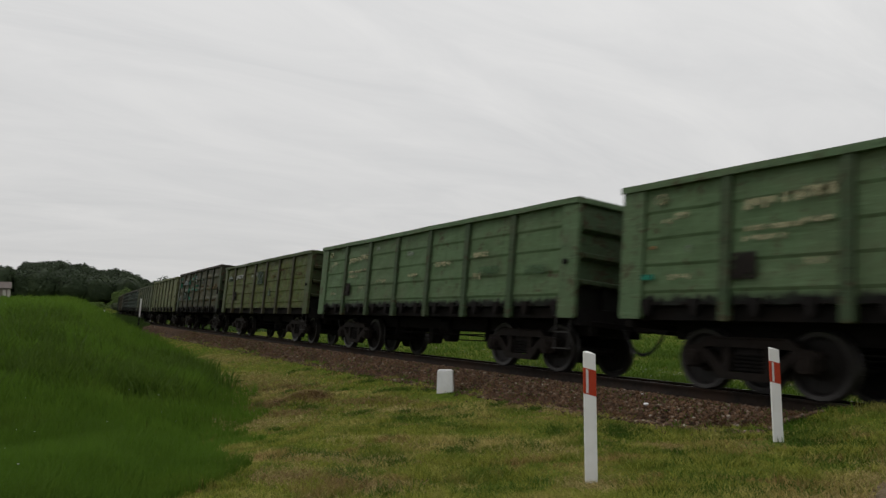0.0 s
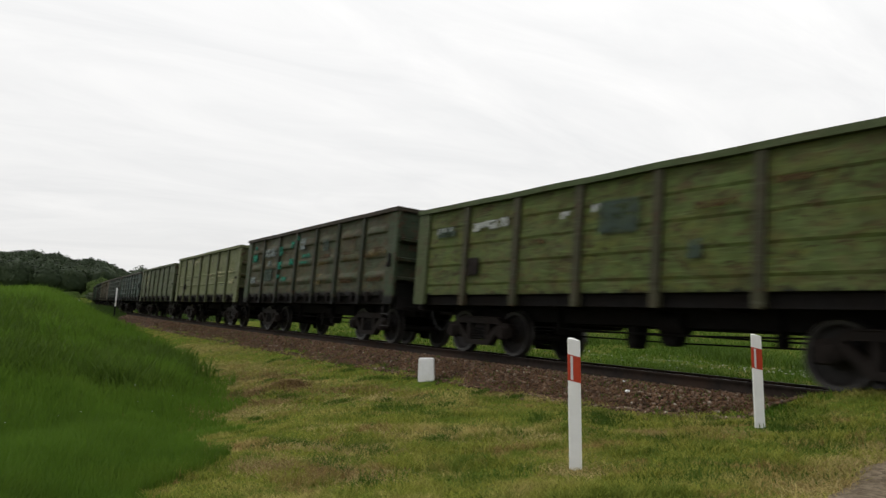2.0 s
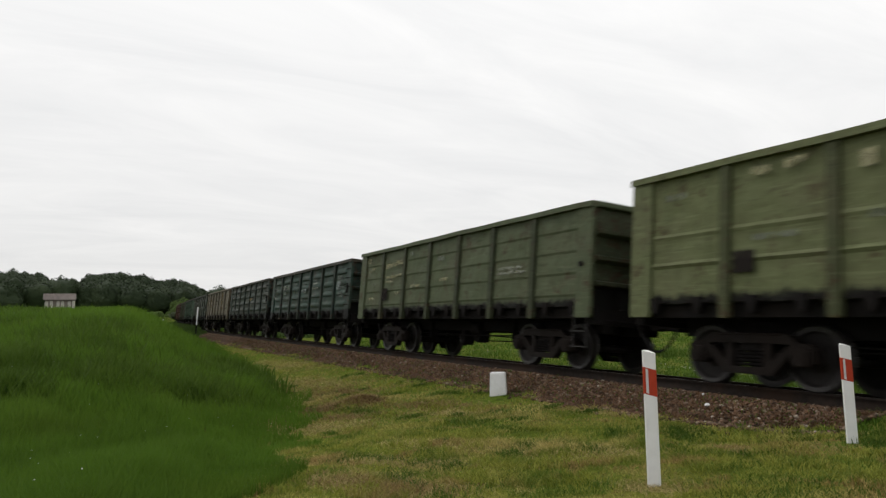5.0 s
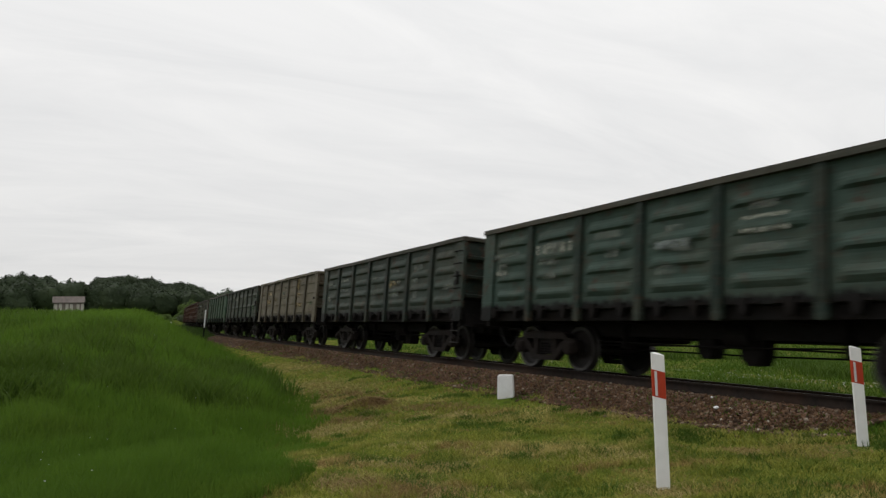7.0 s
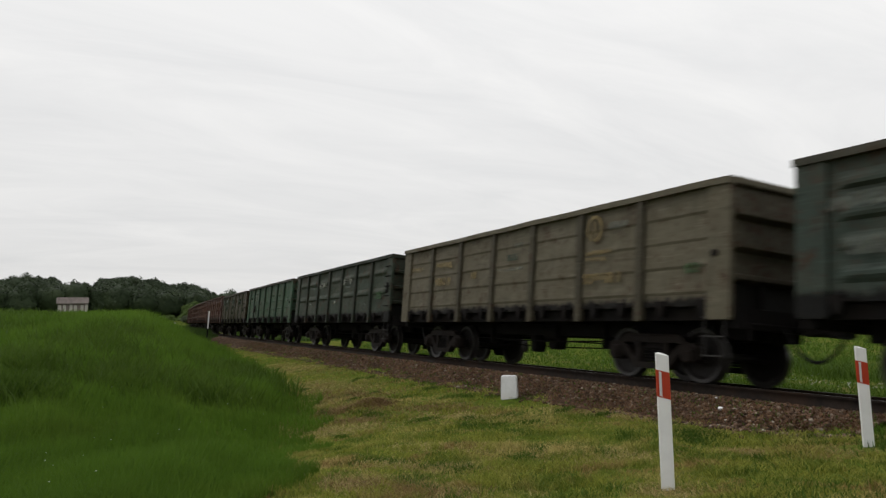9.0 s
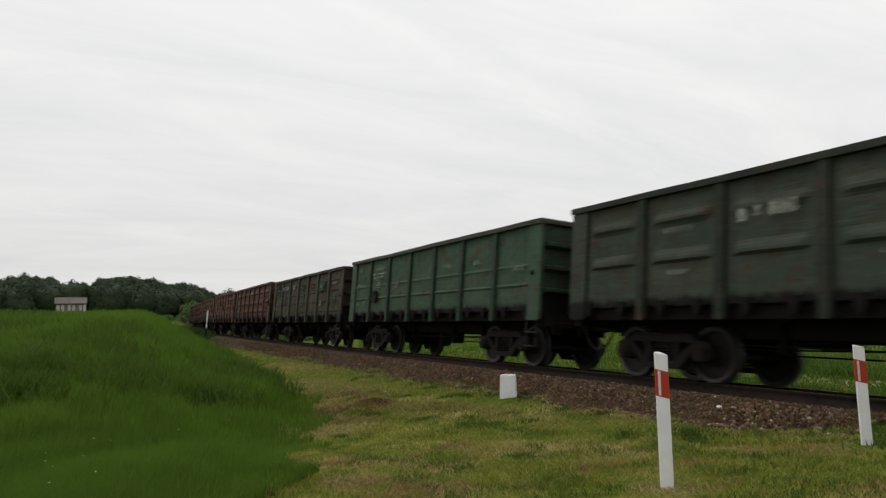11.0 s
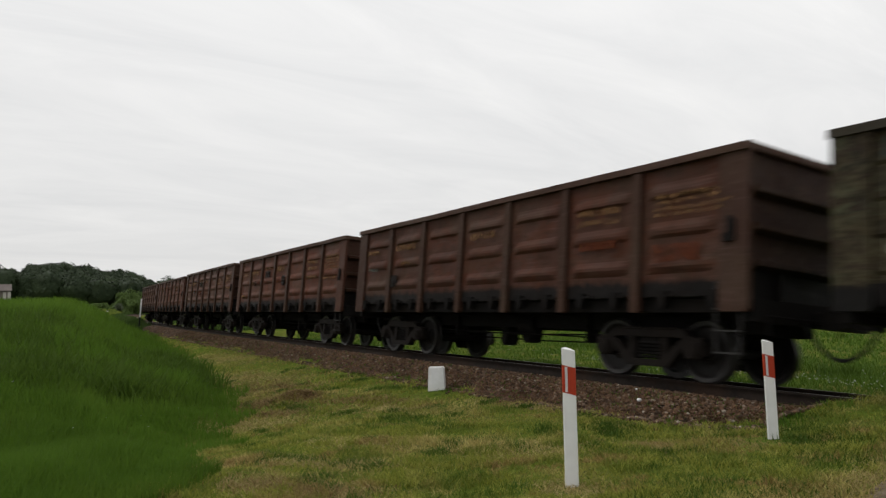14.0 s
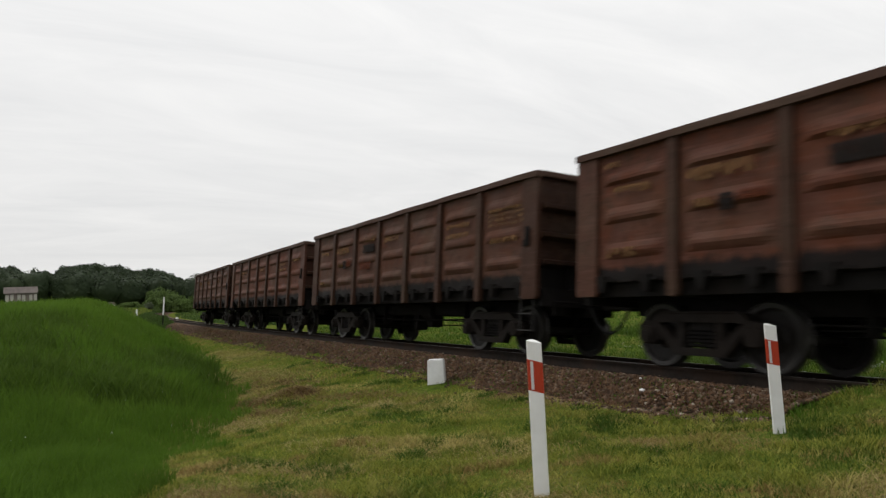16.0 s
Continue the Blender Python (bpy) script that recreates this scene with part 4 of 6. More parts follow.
OXIDERAIL = paint("worn_oxide_capping_paint", (0.060, 0.031, 0.022), 0.4, 0.4, hemmed=False)
# On the blue-green wagon this lighter grey paints in reflected sky.
GREYRAIL = paint("sooty_grey_capping_paint", (0.046, 0.046, 0.036), 0.4, 0.4, hemmed=False)
RAIL_BROWN = paint("sooty_brown_capping_paint", (0.032, 0.028, 0.020), 0.5, 0.4, hemmed=False)
RAIL_PAINT = {m.name: CORNER_PAINT[m.name] for m in (GREEN, OLIVE, SAGE, PALEOLIVE, BEIGE)}
RAIL_PAINT.update({MUD.name: RAIL_BROWN, BROWN.name: OXIDERAIL, DARKBROWN.name: OXIDERAIL, BROWN2.name: OXIDERAIL, CAMO.name: RAIL_BROWN, BLUEGREEN.name: GREYRAIL, GREYGREEN.name: GREYRAIL, MINT.name: GREYRAIL})
POST_PAINT[MUD.name] = paint("grimy_olive_post_paint", (0.024, 0.030, 0.019), 0.5, 0.4, hem_at=1.50)
CORNER_PAINT[MUD.name] = paint("olive_corner_paint_with_sooty_foot", (0.042, 0.058, 0.033), 0.4, 0.3, hem_at=1.46)
for coat in (CAMO, BLUEGREEN, GREYGREEN, SPRUCE):
    CORNER_PAINT[coat.name] = coat

TXT, BAR, RING = "text", "bar", "ring"


def smeared(seed, mat, often, key):
    """Rubbed-out stencils here and there on the bays, each wagon its own."""
    rng = random.Random(seed)
    out = []
    for bay in range(7):
        for v in (0.66, 0.45, 0.26):
            if rng.random() < often:
                out.append((BAR, bay, 0.35 + 0.3 * rng.random(), v + 0.10 * (rng.random() - 0.5), 0.35 + 0.6 * rng.random(), 0.10 + 0.16 * rng.random(), mat, key))
    return out


def stencils(mat):
    """The usual lettering of a wagon's side: emblem, number, data lines and a black panel."""
    say, low = "faded stencilled lettering", "small stencilled line"
    return [(RING, 0, 0.38, 0.88, 0.13, 0.09, RINGCREAM), (BAR, 0, 0.62, 0.70, 0.26, 0.12, mat, say), (BAR, 0, 0.46, 0.66, 0.24, 0.10, mat, say), (BAR, 0, 0.62, 0.13, 0.46, 0.10, mat, low), (BAR, 0, 0.70, 0.38, 0.14, 0.12, SMUDGE, low),
            (BAR, 1, 0.30, 0.715, 0.52, 0.17, mat, say), (BAR, 1, 0.60, 0.735, 0.30, 0.15, mat, say), (BAR, 1, 0.85, 0.755, 0.44, 0.17, mat, say), (BAR, 1, 0.42, 0.51, 0.85, 0.085, mat, low), (BAR, 1, 0.82, 0.53, 0.42, 0.085, mat, low),
            (BAR, 1, 0.36, 0.425, 0.70, 0.085, mat, low), (BAR, 1, 0.82, 0.21, 0.30, 0.11, mat, low), (BAR, 1, 0.14, 0.20, 0.44, 0.42, DARKPATCH, "black stencil panel"),
            (BAR, 2, 0.30, 0.86, 0.26, 0.12, SMUDGE, low), (BAR, 2, 0.52, 0.30, 0.55, 0.10, mat, low), (BAR, 3, 0.44, 0.70, 0.42, 0.14, SMUDGE, low), (BAR, 3, 0.60, 0.36, 0.50, 0.10, mat, low)]


OLDMARK = "rubbed-out pale stencil"
GREY, PALE, TQ = "grey touched-up patch", "pale grey touched-up patch", "turquoise paint patch"
FLEET = [
    (GREEN, "seam", 3.25, "fresh green steel open wagon with cream stencils and a black panel", None, stencils(CREAM) + [(BAR, 0, 0.30, 0.42, 0.18, 0.06, OCHRE, "orange scuffed patch"), (BAR, 0, 0.25, 0.14, 0.30, 0.10, TURQ, TQ)], False),
    (GREEN, "seam", 3.27, "green steel open wagon with scuffed cream stencils", None, stencils(CREAM) + [(BAR, 4, 0.40, 0.48, 0.75, 0.13, CREAM, OLDMARK), (BAR, 5, 0.35, 0.55, 0.60, 0.13, CREAM, OLDMARK), (BAR, 5, 0.55, 0.34, 0.85, 0.18, GREENPATCH, "brighter green patch"), (BAR, 5, 0.30, 0.27, 0.35, 0.16, CREAM, OLDMARK), (BAR, 6, 0.40, 0.30, 0.70, 0.20, GREENPATCH, "brighter green patch")], False),
    (OLIVE, "seam", 3.295, "yellowed olive open wagon patched with grey paint", OLIVEPOST,
     [(BAR, 0, 0.62, 0.70, 0.85, 0.24, GREYPATCH, GREY), (BAR, 0, 0.60, 0.72, 0.65, 0.16, NUMBER, OLDMARK), (BAR, 1, 0.26, 0.71, 0.42, 0.21, NUMBER, OLDMARK), (BAR, 1, 0.55, 0.72, 0.42, 0.21, NUMBER, OLDMARK), (BAR, 1, 0.84, 0.73, 0.34, 0.21, NUMBER, OLDMARK),
      (BAR, 1, 0.16, 0.22, 0.44, 0.42, DARKPATCH, "black stencil panel"), (BAR, 2, 0.86, 0.70, 0.24, 0.15, NUMBER, OLDMARK), (BAR, 3, 0.55, 0.62, 0.95, 0.62, GREYPATCH, GREY), (BAR, 3, 0.22, 0.73, 0.20, 0.15, NUMBER, OLDMARK), (BAR, 4, 0.40, 0.25, 0.26, 0.32, GREYPATCH, GREY), (BAR, 2, 0.35, 0.45, 0.5, 0.12, RUSTSTAIN, "rusty stain"), (BAR, 4, 0.62, 0.62, 0.8, 0.12, RUSTSTAIN, "rusty stain"), (BAR, 5, 0.35, 0.74, 0.9, 0.10, RUSTSTAIN, "rusty stain"), (BAR, 6, 0.4, 0.60, 0.9, 0.10, RUSTSTAIN, "rusty stain")], False),
    (MUD, "rib", 3.55, "tall muddy olive-brown open wagon with turquoise paint patches", None,
     [(BAR, 0, 0.52, 0.86, 0.25, 0.16, TURQ, TQ), (BAR, 0, 0.52, 0.66, 0.6, 0.34, TURQ, TQ), (BAR, 0, 0.5, 0.22, 0.6, 0.26, PALEPATCH, PALE),
      (BAR, 1, 0.5, 0.72, 1.3, 0.34, PALEPATCH, PALE), (BAR, 1, 0.5, 0.52, 0.42, 0.20, PALEPATCH, PALE), (BAR, 1, 0.45, 0.30, 0.9, 0.5, GREYPATCH, GREY),
      (BAR, 2, 0.12, 0.72, 0.4, 0.34, TURQ, TQ), (BAR, 2, 0.85, 0.80, 0.36, 0.26, TURQ, TQ), (BAR, 2, 0.1, 0.46, 0.45, 0.28, TURQ, TQ), (BAR, 2, 0.85, 0.50, 0.45, 0.24, TURQ, TQ), (BAR, 2, 0.45, 0.20, 0.6, 0.18, TURQ, TQ), (BAR, 2, 0.05, 0.26, 0.2, 0.14, TURQ, TQ), (BAR, 2, 0.5, 0.68, 0.45, 0.10, RUSTSTAIN, "rusty stain"),
      (BAR, 3, 0.06, 0.90, 0.2, 0.18, TURQ, TQ), (BAR, 3, 0.35, 0.78, 0.55, 0.42, PALEPATCH, PALE), (BAR, 3, 0.60, 0.57, 0.8, 0.13, TURQ, TQ), (BAR, 3, 0.50, 0.46, 0.75, 0.11, TURQ, TQ),
      (BAR, 4, 0.5, 0.52, 0.9, 0.12, RUSTSTAIN, "rusty stain"), (BAR, 4, 0.3, 0.22, 0.4, 0.10, PALEYELLOW, OLDMARK), (BAR, 5, 0.5, 0.52, 1.0, 0.10, RUSTSTAIN, "rusty stain"), (BAR, 6, 0.5, 0.52, 0.9, 0.14, RUSTSTAIN, "rusty stain"), (BAR, 4, 0.5, 0.70, 0.5, 0.4, GREYPATCH, GREY), (BAR, 4, 0.35, 0.40, 0.8, 0.16, OCHRESTAIN, "rusty stain"), (BAR, 4, 0.25, 0.10, 0.6, 0.20, OCHRESTAIN, "rusty stain"), (BAR, 5, 0.72, 0.66, 0.12, 0.5, RUSTSTAIN, "rusty stain"), (BAR, 5, 0.6, 0.44, 1.0, 0.16, OCHRESTAIN, "rusty stain"), (BAR, 6, 0.5, 0.47, 1.1, 0.20, OCHRESTAIN, "rusty stain"), (BAR, 6, 0.15, 0.46, 0.4, 0.16, RUSTSTAIN, "rusty stain"), (BAR, 6, 0.45, 0.12, 0.9, 0.16, RUSTSTAIN, "rusty stain"), (BAR, 5, 0.5, 0.12, 0.9, 0.18, RUSTSTAIN, "rusty stain")], False),
    (PALEOLIVE, "plain", 3.47, "tall pale olive open wagon with faint pale stencils", None,
     [(BAR, 0, 0.5, 0.82, 0.5, 0.12, SMUDGE, OLDMARK), (BAR, 1, 0.35, 0.90, 0.34, 0.16, CREAM, OLDMARK), (BAR, 1, 0.72, 0.91, 0.34, 0.16, CREAM, OLDMARK), (BAR, 2, 0.25, 0.83, 0.22, 0.26, CREAM, OLDMARK), (BAR, 2, 0.52, 0.85, 0.26, 0.26, CREAM, OLDMARK), (BAR, 2, 0.82, 0.86, 0.24, 0.26, CREAM, OLDMARK), (BAR, 2, 0.5, 0.45, 0.9, 0.14, SMUDGE, OLDMARK),
      (BAR, 1, 0.16, 0.20, 0.42, 0.36, DARKPATCH, "black stencil panel"), (BAR, 1, 0.5, 0.38, 0.8, 0.10, SMUDGE, OLDMARK), (BAR, 4, 0.50, 0.83, 0.18, 0.16, LETTER, "small white square"), (BAR, 4, 0.9, 0.90, 0.12, 0.05, LETTER, OLDMARK), (BAR, 4, 0.40, 0.45, 0.95, 0.09, CREAM, OLDMARK), (BAR, 4, 0.55, 0.38, 0.9, 0.08, CREAM, OLDMARK),
      (BAR, 5, 0.40, 0.48, 1.0, 0.11, CREAM, OLDMARK), (BAR, 5, 0.45, 0.40, 0.9, 0.08, CREAM, OLDMARK), (BAR, 5, 0.7, 0.18, 0.4, 0.10, SMUDGE, OLDMARK), (BAR, 6, 0.35, 0.53, 0.7, 0.10, CREAM, OLDMARK), (BAR, 6, 0.40, 0.47, 0.9, 0.07, CREAM, OLDMARK), (BAR, 6, 0.50, 0.29, 0.8, 0.09, CREAM, OLDMARK), (BAR, 6, 0.48, 0.22, 0.85, 0.14, CREAM, OLDMARK)], False),
    (SAGE, "seam", 3.31, "sage green open wagon with pale stencils and a black panel", None, stencils(CREAM) + [(TXT, 5, 0.4, LETTER, 2, False)], False),
    (BLUEGREEN, "four_ribs", 3.25, "dark blue-green ribbed open wagon with worn stencils", None, [(BAR, 1, 0.52, 0.65, 1.25, 0.24, LETTER, OLDMARK), (BAR, 0, 0.6, 0.66, 0.9, 0.10, SMUDGE, OLDMARK), (BAR, 1, 0.5, 0.47, 0.5, 0.10, SMUDGE, OLDMARK), (BAR, 0, 0.42, 0.40, 0.5, 0.12, LETTER, OLDMARK), (BAR, 3, 0.45, 0.50, 0.85, 0.16, PALEPATCH, OLDMARK), (BAR, 3, 0.5, 0.66, 0.5, 0.12, SMUDGE, OLDMARK), (BAR, 4, 0.5, 0.74, 0.55, 0.12, SMUDGE, OLDMARK), (BAR, 4, 0.5, 0.64, 0.8, 0.07, LETTER, OLDMARK), (BAR, 4, 0.5, 0.52, 0.85, 0.09, LETTER, OLDMARK), (BAR, 4, 0.5, 0.36, 0.75, 0.16, SMUDGE, OLDMARK), (BAR, 6, 0.30, 0.50, 0.55, 0.34, PALEPATCH, OLDMARK)] + smeared(31, SMUDGE, 0.6, OLDMARK), True),
    (GREYGREEN, "four_ribs", 3.26, "dark grey-green ribbed open wagon, dirty and dented", None, [(BAR, 0, 0.5, 0.66, 0.6, 0.2, SMUDGE, OLDMARK), (BAR, 1, 0.5, 0.68, 1.0, 0.11, LETTER, OLDMARK), (BAR, 1, 0.55, 0.45, 0.9, 0.09, SMUDGE, OLDMARK), (BAR, 4, 0.5, 0.70, 0.7, 0.10, SMUDGE, OLDMARK), (BAR, 4, 0.4, 0.45, 0.7, 0.22, PALEYELLOW, OLDMARK), (BAR, 4, 0.4, 0.33, 0.6, 0.12, SMUDGE, OLDMARK)] + smeared(32, SMUDGE, 0.6, OLDMARK), True),
    (BEIGE, "seam", 3.27, "dusty beige open wagon with rubbed-out yellow stencils", None, [(RING, 5, 0.24, 0.80, 0.24, 0.27, RINGYELLOW), (BAR, 5, 0.68, 0.80, 0.6, 0.14, SMUDGE, OLDMARK), (BAR, 5, 0.32, 0.52, 0.75, 0.09, PALEYELLOW, OLDMARK), (BAR, 5, 0.28, 0.44, 0.6, 0.09, PALEYELLOW, OLDMARK), (BAR, 5, 0.40, 0.22, 1.1, 0.22, PALEYELLOW, OLDMARK),
      (BAR, 1, 0.5, 0.66, 1.1, 0.20, PALEYELLOW, OLDMARK), (BAR, 1, 0.45, 0.40, 1.0, 0.24, PALEYELLOW, OLDMARK), (BAR, 0, 0.5, 0.66, 0.8, 0.12, PALEYELLOW, OLDMARK), (BAR, 2, 0.5, 0.44, 0.35, 0.20, PALEYELLOW, OLDMARK), (BAR, 3, 0.55, 0.62, 0.5, 0.16, GREYPATCH, GREY), (BAR, 3, 0.7, 0.78, 0.4, 0.10, SMUDGE, OLDMARK), (BAR, 6, 0.66, 0.24, 0.35, 0.18, GREENPATCH, "green touched-up patch"), (TXT, 3, 0.46, SMUDGE, 1, False)], False),
    (SPRUCE, "two_ribs", 3.28, "dark spruce green ribbed open wagon with faded stencils", None, [(BAR, 2, 0.30, 0.66, 0.42, 0.24, LETTER, OLDMARK), (BAR, 2, 0.66, 0.68, 0.46, 0.24, LETTER, OLDMARK), (BAR, 4, 0.28, 0.68, 0.44, 0.25, LETTER, OLDMARK), (BAR, 4, 0.70, 0.69, 0.50, 0.27, LETTER, OLDMARK), (BAR, 4, 0.5, 0.54, 0.9, 0.07, SMUDGE, OLDMARK), (BAR, 3, 0.6, 0.22, 0.5, 0.10, LETTER, OLDMARK), (BAR, 5, 0.75, 0.12, 0.35, 0.09, SMUDGE, OLDMARK), (BAR, 1, 0.5, 0.62, 0.7, 0.11, SMUDGE, OLDMARK), (BAR, 1, 0.5, 0.2, 0.5, 0.1, SMUDGE, OLDMARK), (BAR, 6, 0.45, 0.28, 0.7, 0.28, GREENPATCH, "green touched-up patch")], True),
    (MINT, "plain", 3.27, "faded mint green open wagon, scratched down to rust", None, [(BAR, 0, 0.5, 0.84, 0.22, 0.20, SMUDGE, OLDMARK), (BAR, 0, 0.65, 0.66, 0.7, 0.12, GREYPATCH, GREY), (BAR, 0, 0.4, 0.13, 0.4, 0.10, SMUDGE, OLDMARK), (BAR, 0, 0.85, 0.16, 0.2, 0.12, SMUDGE, OLDMARK), (BAR, 1, 0.5, 0.70, 1.2, 0.07, LETTER, OLDMARK), (BAR, 1, 0.5, 0.63, 0.9, 0.06, LETTER, OLDMARK), (BAR, 1, 0.5, 0.80, 0.9, 0.10, SMUDGE, OLDMARK), (BAR, 1, 0.30, 0.25, 0.5, 0.46, DARKPATCH, "black stencil panel")] + smeared(37, SMUDGE, 0.45, OLDMARK), False),
    (CAMO, "seam", 3.235, "rust-blotched open wagon with patches of old green paint", CAMOPOST, [(BAR, 0, 0.45, 0.86, 0.7, 0.26, GREYPATCH, GREY), (BAR, 0, 0.6, 0.68, 1.0, 0.34, GREYPATCH, GREY), (BAR, 0, 0.6, 0.72, 0.6, 0.05, LETTER, OLDMARK), (BAR, 1, 0.5, 0.74, 1.2, 0.42, GREYPATCH, GREY), (BAR, 1, 0.50, 0.77, 1.15, 0.20, NUMBER, OLDMARK), (BAR, 1, 0.4, 0.42, 0.7, 0.3, GREYPATCH, GREY), (BAR, 2, 0.5, 0.77, 0.22, 0.2, NUMBER, OLDMARK), (BAR, 0, 0.4, 0.16, 0.4, 0.12, LETTER, OLDMARK),
      (BAR, 3, 0.5, 0.72, 0.9, 0.36, GREYPATCH, GREY), (BAR, 3, 0.5, 0.45, 0.8, 0.3, GREYPATCH, GREY), (BAR, 5, 0.4, 0.66, 1.1, 0.42, GREYPATCH, GREY), (BAR, 5, 0.4, 0.68, 0.5, 0.16, PALEPATCH, PALE), (BAR, 5, 0.4, 0.22, 0.34, 0.22, PALEPATCH, PALE), (BAR, 4, 0.5, 0.7, 0.9, 0.2, RUSTSTAIN, "rusty stain"), (BAR, 6, 0.4, 0.70, 0.8, 0.09, PALEPATCH, PALE), (BAR, 6, 0.5, 0.55, 0.9, 0.08, RUSTSTAIN, "rusty stain"), (BAR, 6, 0.4, 0.30, 0.8, 0.30, GREYPATCH, GREY), (BAR, 3, 0.5, 0.2, 0.9, 0.2, GREYPATCH, GREY)], False),
    (DARKBROWN, "rib", 3.35, "dark red-brown ribbed open wagon with yellowed stencils", DARKPOST, [(BAR, 0, 0.5, 0.66, 0.8, 0.14, OCHRE, OLDMARK), (BAR, 0, 0.5, 0.40, 0.6, 0.10, SMUDGE, OLDMARK), (BAR, 1, 0.5, 0.68, 1.0, 0.16, OCHRE, OLDMARK), (BAR, 1, 0.5, 0.45, 0.5, 0.12, OCHRE, OLDMARK), (BAR, 3, 0.5, 0.66, 0.9, 0.18, OCHRE, OLDMARK), (BAR, 5, 0.5, 0.70, 1.0, 0.12, OCHRE, OLDMARK), (BAR, 5, 0.5, 0.60, 1.0, 0.12, OCHRE, OLDMARK), (BAR, 5, 0.5, 0.38, 1.0, 0.16, OXIDE, "bright oxide patch"), (TXT, 6, 0.74, OCHRE, 4, False), (BAR, 6, 0.4, 0.25, 1.0, 0.3, OXIDE, "bright oxide patch"), (BAR, 1, 0.14, 0.2, 0.42, 0.34, DARKPATCH, "black stencil panel")], False),
    (BROWN, "rib", 3.35, "red-brown ribbed open wagon with faded yellow stencils", DARKPOST, [(BAR, 0, 0.4, 0.90, 0.4, 0.10, OCHRE, OLDMARK), (BAR, 0, 0.62, 0.66, 0.8, 0.14, OCHRE, OLDMARK), (BAR, 0, 0.5, 0.13, 0.6, 0.16, OCHRE, "orange scuffed patch"), (BAR, 1, 0.5, 0.66, 1.2, 0.20, OCHRE, OLDMARK), (BAR, 1, 0.30, 0.44, 0.34, 0.13, OCHRE, OLDMARK), (BAR, 1, 0.52, 0.42, 0.24, 0.24, DARKPATCH, "black painted-over panel"), (BAR, 1, 0.78, 0.45, 0.46, 0.14, OXIDE, "bright oxide patch"), (BAR, 2, 0.5, 0.60, 0.7, 0.26, DARKPATCH, "black painted-over panel"), (BAR, 2, 0.5, 0.73, 0.6, 0.10, OCHRE, OLDMARK), (BAR, 3, 0.5, 0.68, 1.0, 0.22, OCHRE, OLDMARK), (BAR, 3, 0.75, 0.42, 0.42, 0.40, DARKPATCH, "black painted-over panel"), (BAR, 3, 0.4, 0.44, 0.6, 0.16, OXIDE, "bright oxide patch"),
      (BAR, 5, 0.5, 0.70, 1.0, 0.12, OCHRE, OLDMARK), (BAR, 5, 0.5, 0.58, 1.0, 0.12, OCHRE, OLDMARK), (BAR, 5, 0.5, 0.42, 1.1, 0.10, OCHRE, OLDMARK), (TXT, 6, 0.76, OCHRE, 5, False), (BAR, 6, 0.45, 0.36, 1.1, 0.11, OCHRE, OLDMARK)], False),
    (BROWN2, "rib", 3.35, "dull brown ribbed open wagon with yellowed stencils", DARKPOST, [(BAR, 0, 0.6, 0.66, 0.7, 0.14, OCHRE, OLDMARK), (BAR, 0, 0.55, 0.13, 0.6, 0.15, OCHRE, "orange scuffed patch"), (BAR, 1, 0.5, 0.66, 1.2, 0.20, OCHRE, OLDMARK), (BAR, 1, 0.35, 0.44, 0.3, 0.16, OCHRE, OLDMARK), (BAR, 1, 0.58, 0.42, 0.3, 0.26, DARKPATCH, "black painted-over panel"), (BAR, 1, 0.80, 0.44, 0.4, 0.26, OXIDE, "bright oxide patch"), (BAR, 2, 0.7, 0.76, 0.7, 0.15, OCHRE, OLDMARK), (BAR, 2, 0.65, 0.62, 0.9, 0.24, DARKPATCH, "black painted-over panel"), (BAR, 2, 0.5, 0.35, 0.9, 0.24, OXIDE, "bright oxide patch"), (BAR, 3, 0.5, 0.68, 0.9, 0.2, OCHRE, OLDMARK), (BAR, 5, 0.5, 0.66, 1.0, 0.12, OCHRE, OLDMARK), (BAR, 5, 0.5, 0.54, 1.0, 0.12, OCHRE, OLDMARK), (TXT, 6, 0.74, OCHRE, 4, False), (BAR, 6, 0.5, 0.40, 1.0, 0.12, OCHRE, OLDMARK)], False),
    (BROWN, "rib", 3.30, "red-brown ribbed open wagon, dusty", DARKPOST, [(BAR, 1, 0.5, 0.66, 1.1, 0.18, OCHRE, OLDMARK), (BAR, 3, 0.5, 0.66, 0.9, 0.18, OCHRE, OLDMARK), (BAR, 5, 0.5, 0.68, 1.0, 0.12, OCHRE, OLDMARK), (BAR, 5, 0.5, 0.56, 1.0, 0.12, OCHRE, OLDMARK), (BAR, 6, 0.5, 0.72, 1.0, 0.12, OCHRE, OLDMARK)], False),
    (BROWN2, "rib", 3.30, "dull brown ribbed open wagon, last of the train", DARKPOST, [(BAR, 1, 0.5, 0.66, 1.1, 0.18, OCHRE, OLDMARK), (BAR, 3, 0.5, 0.66, 0.9, 0.18, OCHRE, OLDMARK), (BAR, 5, 0.5, 0.62, 1.0, 0.2, OCHRE, OLDMARK)], False),
]


def wagon_at(k, t):
    return -8.46 + BODY / 2 - PITCH * k + travelled(t)


TRAIN = []
for k, (col, style, top, label, posts, marks, ladder) in enumerate(FLEET):
    ob = wagon(k, col, style, top, label, posts, marks, ladder)
    ob.matrix_basis = track_pose(wagon_at(k, 0))
    TRAIN.append(ob)


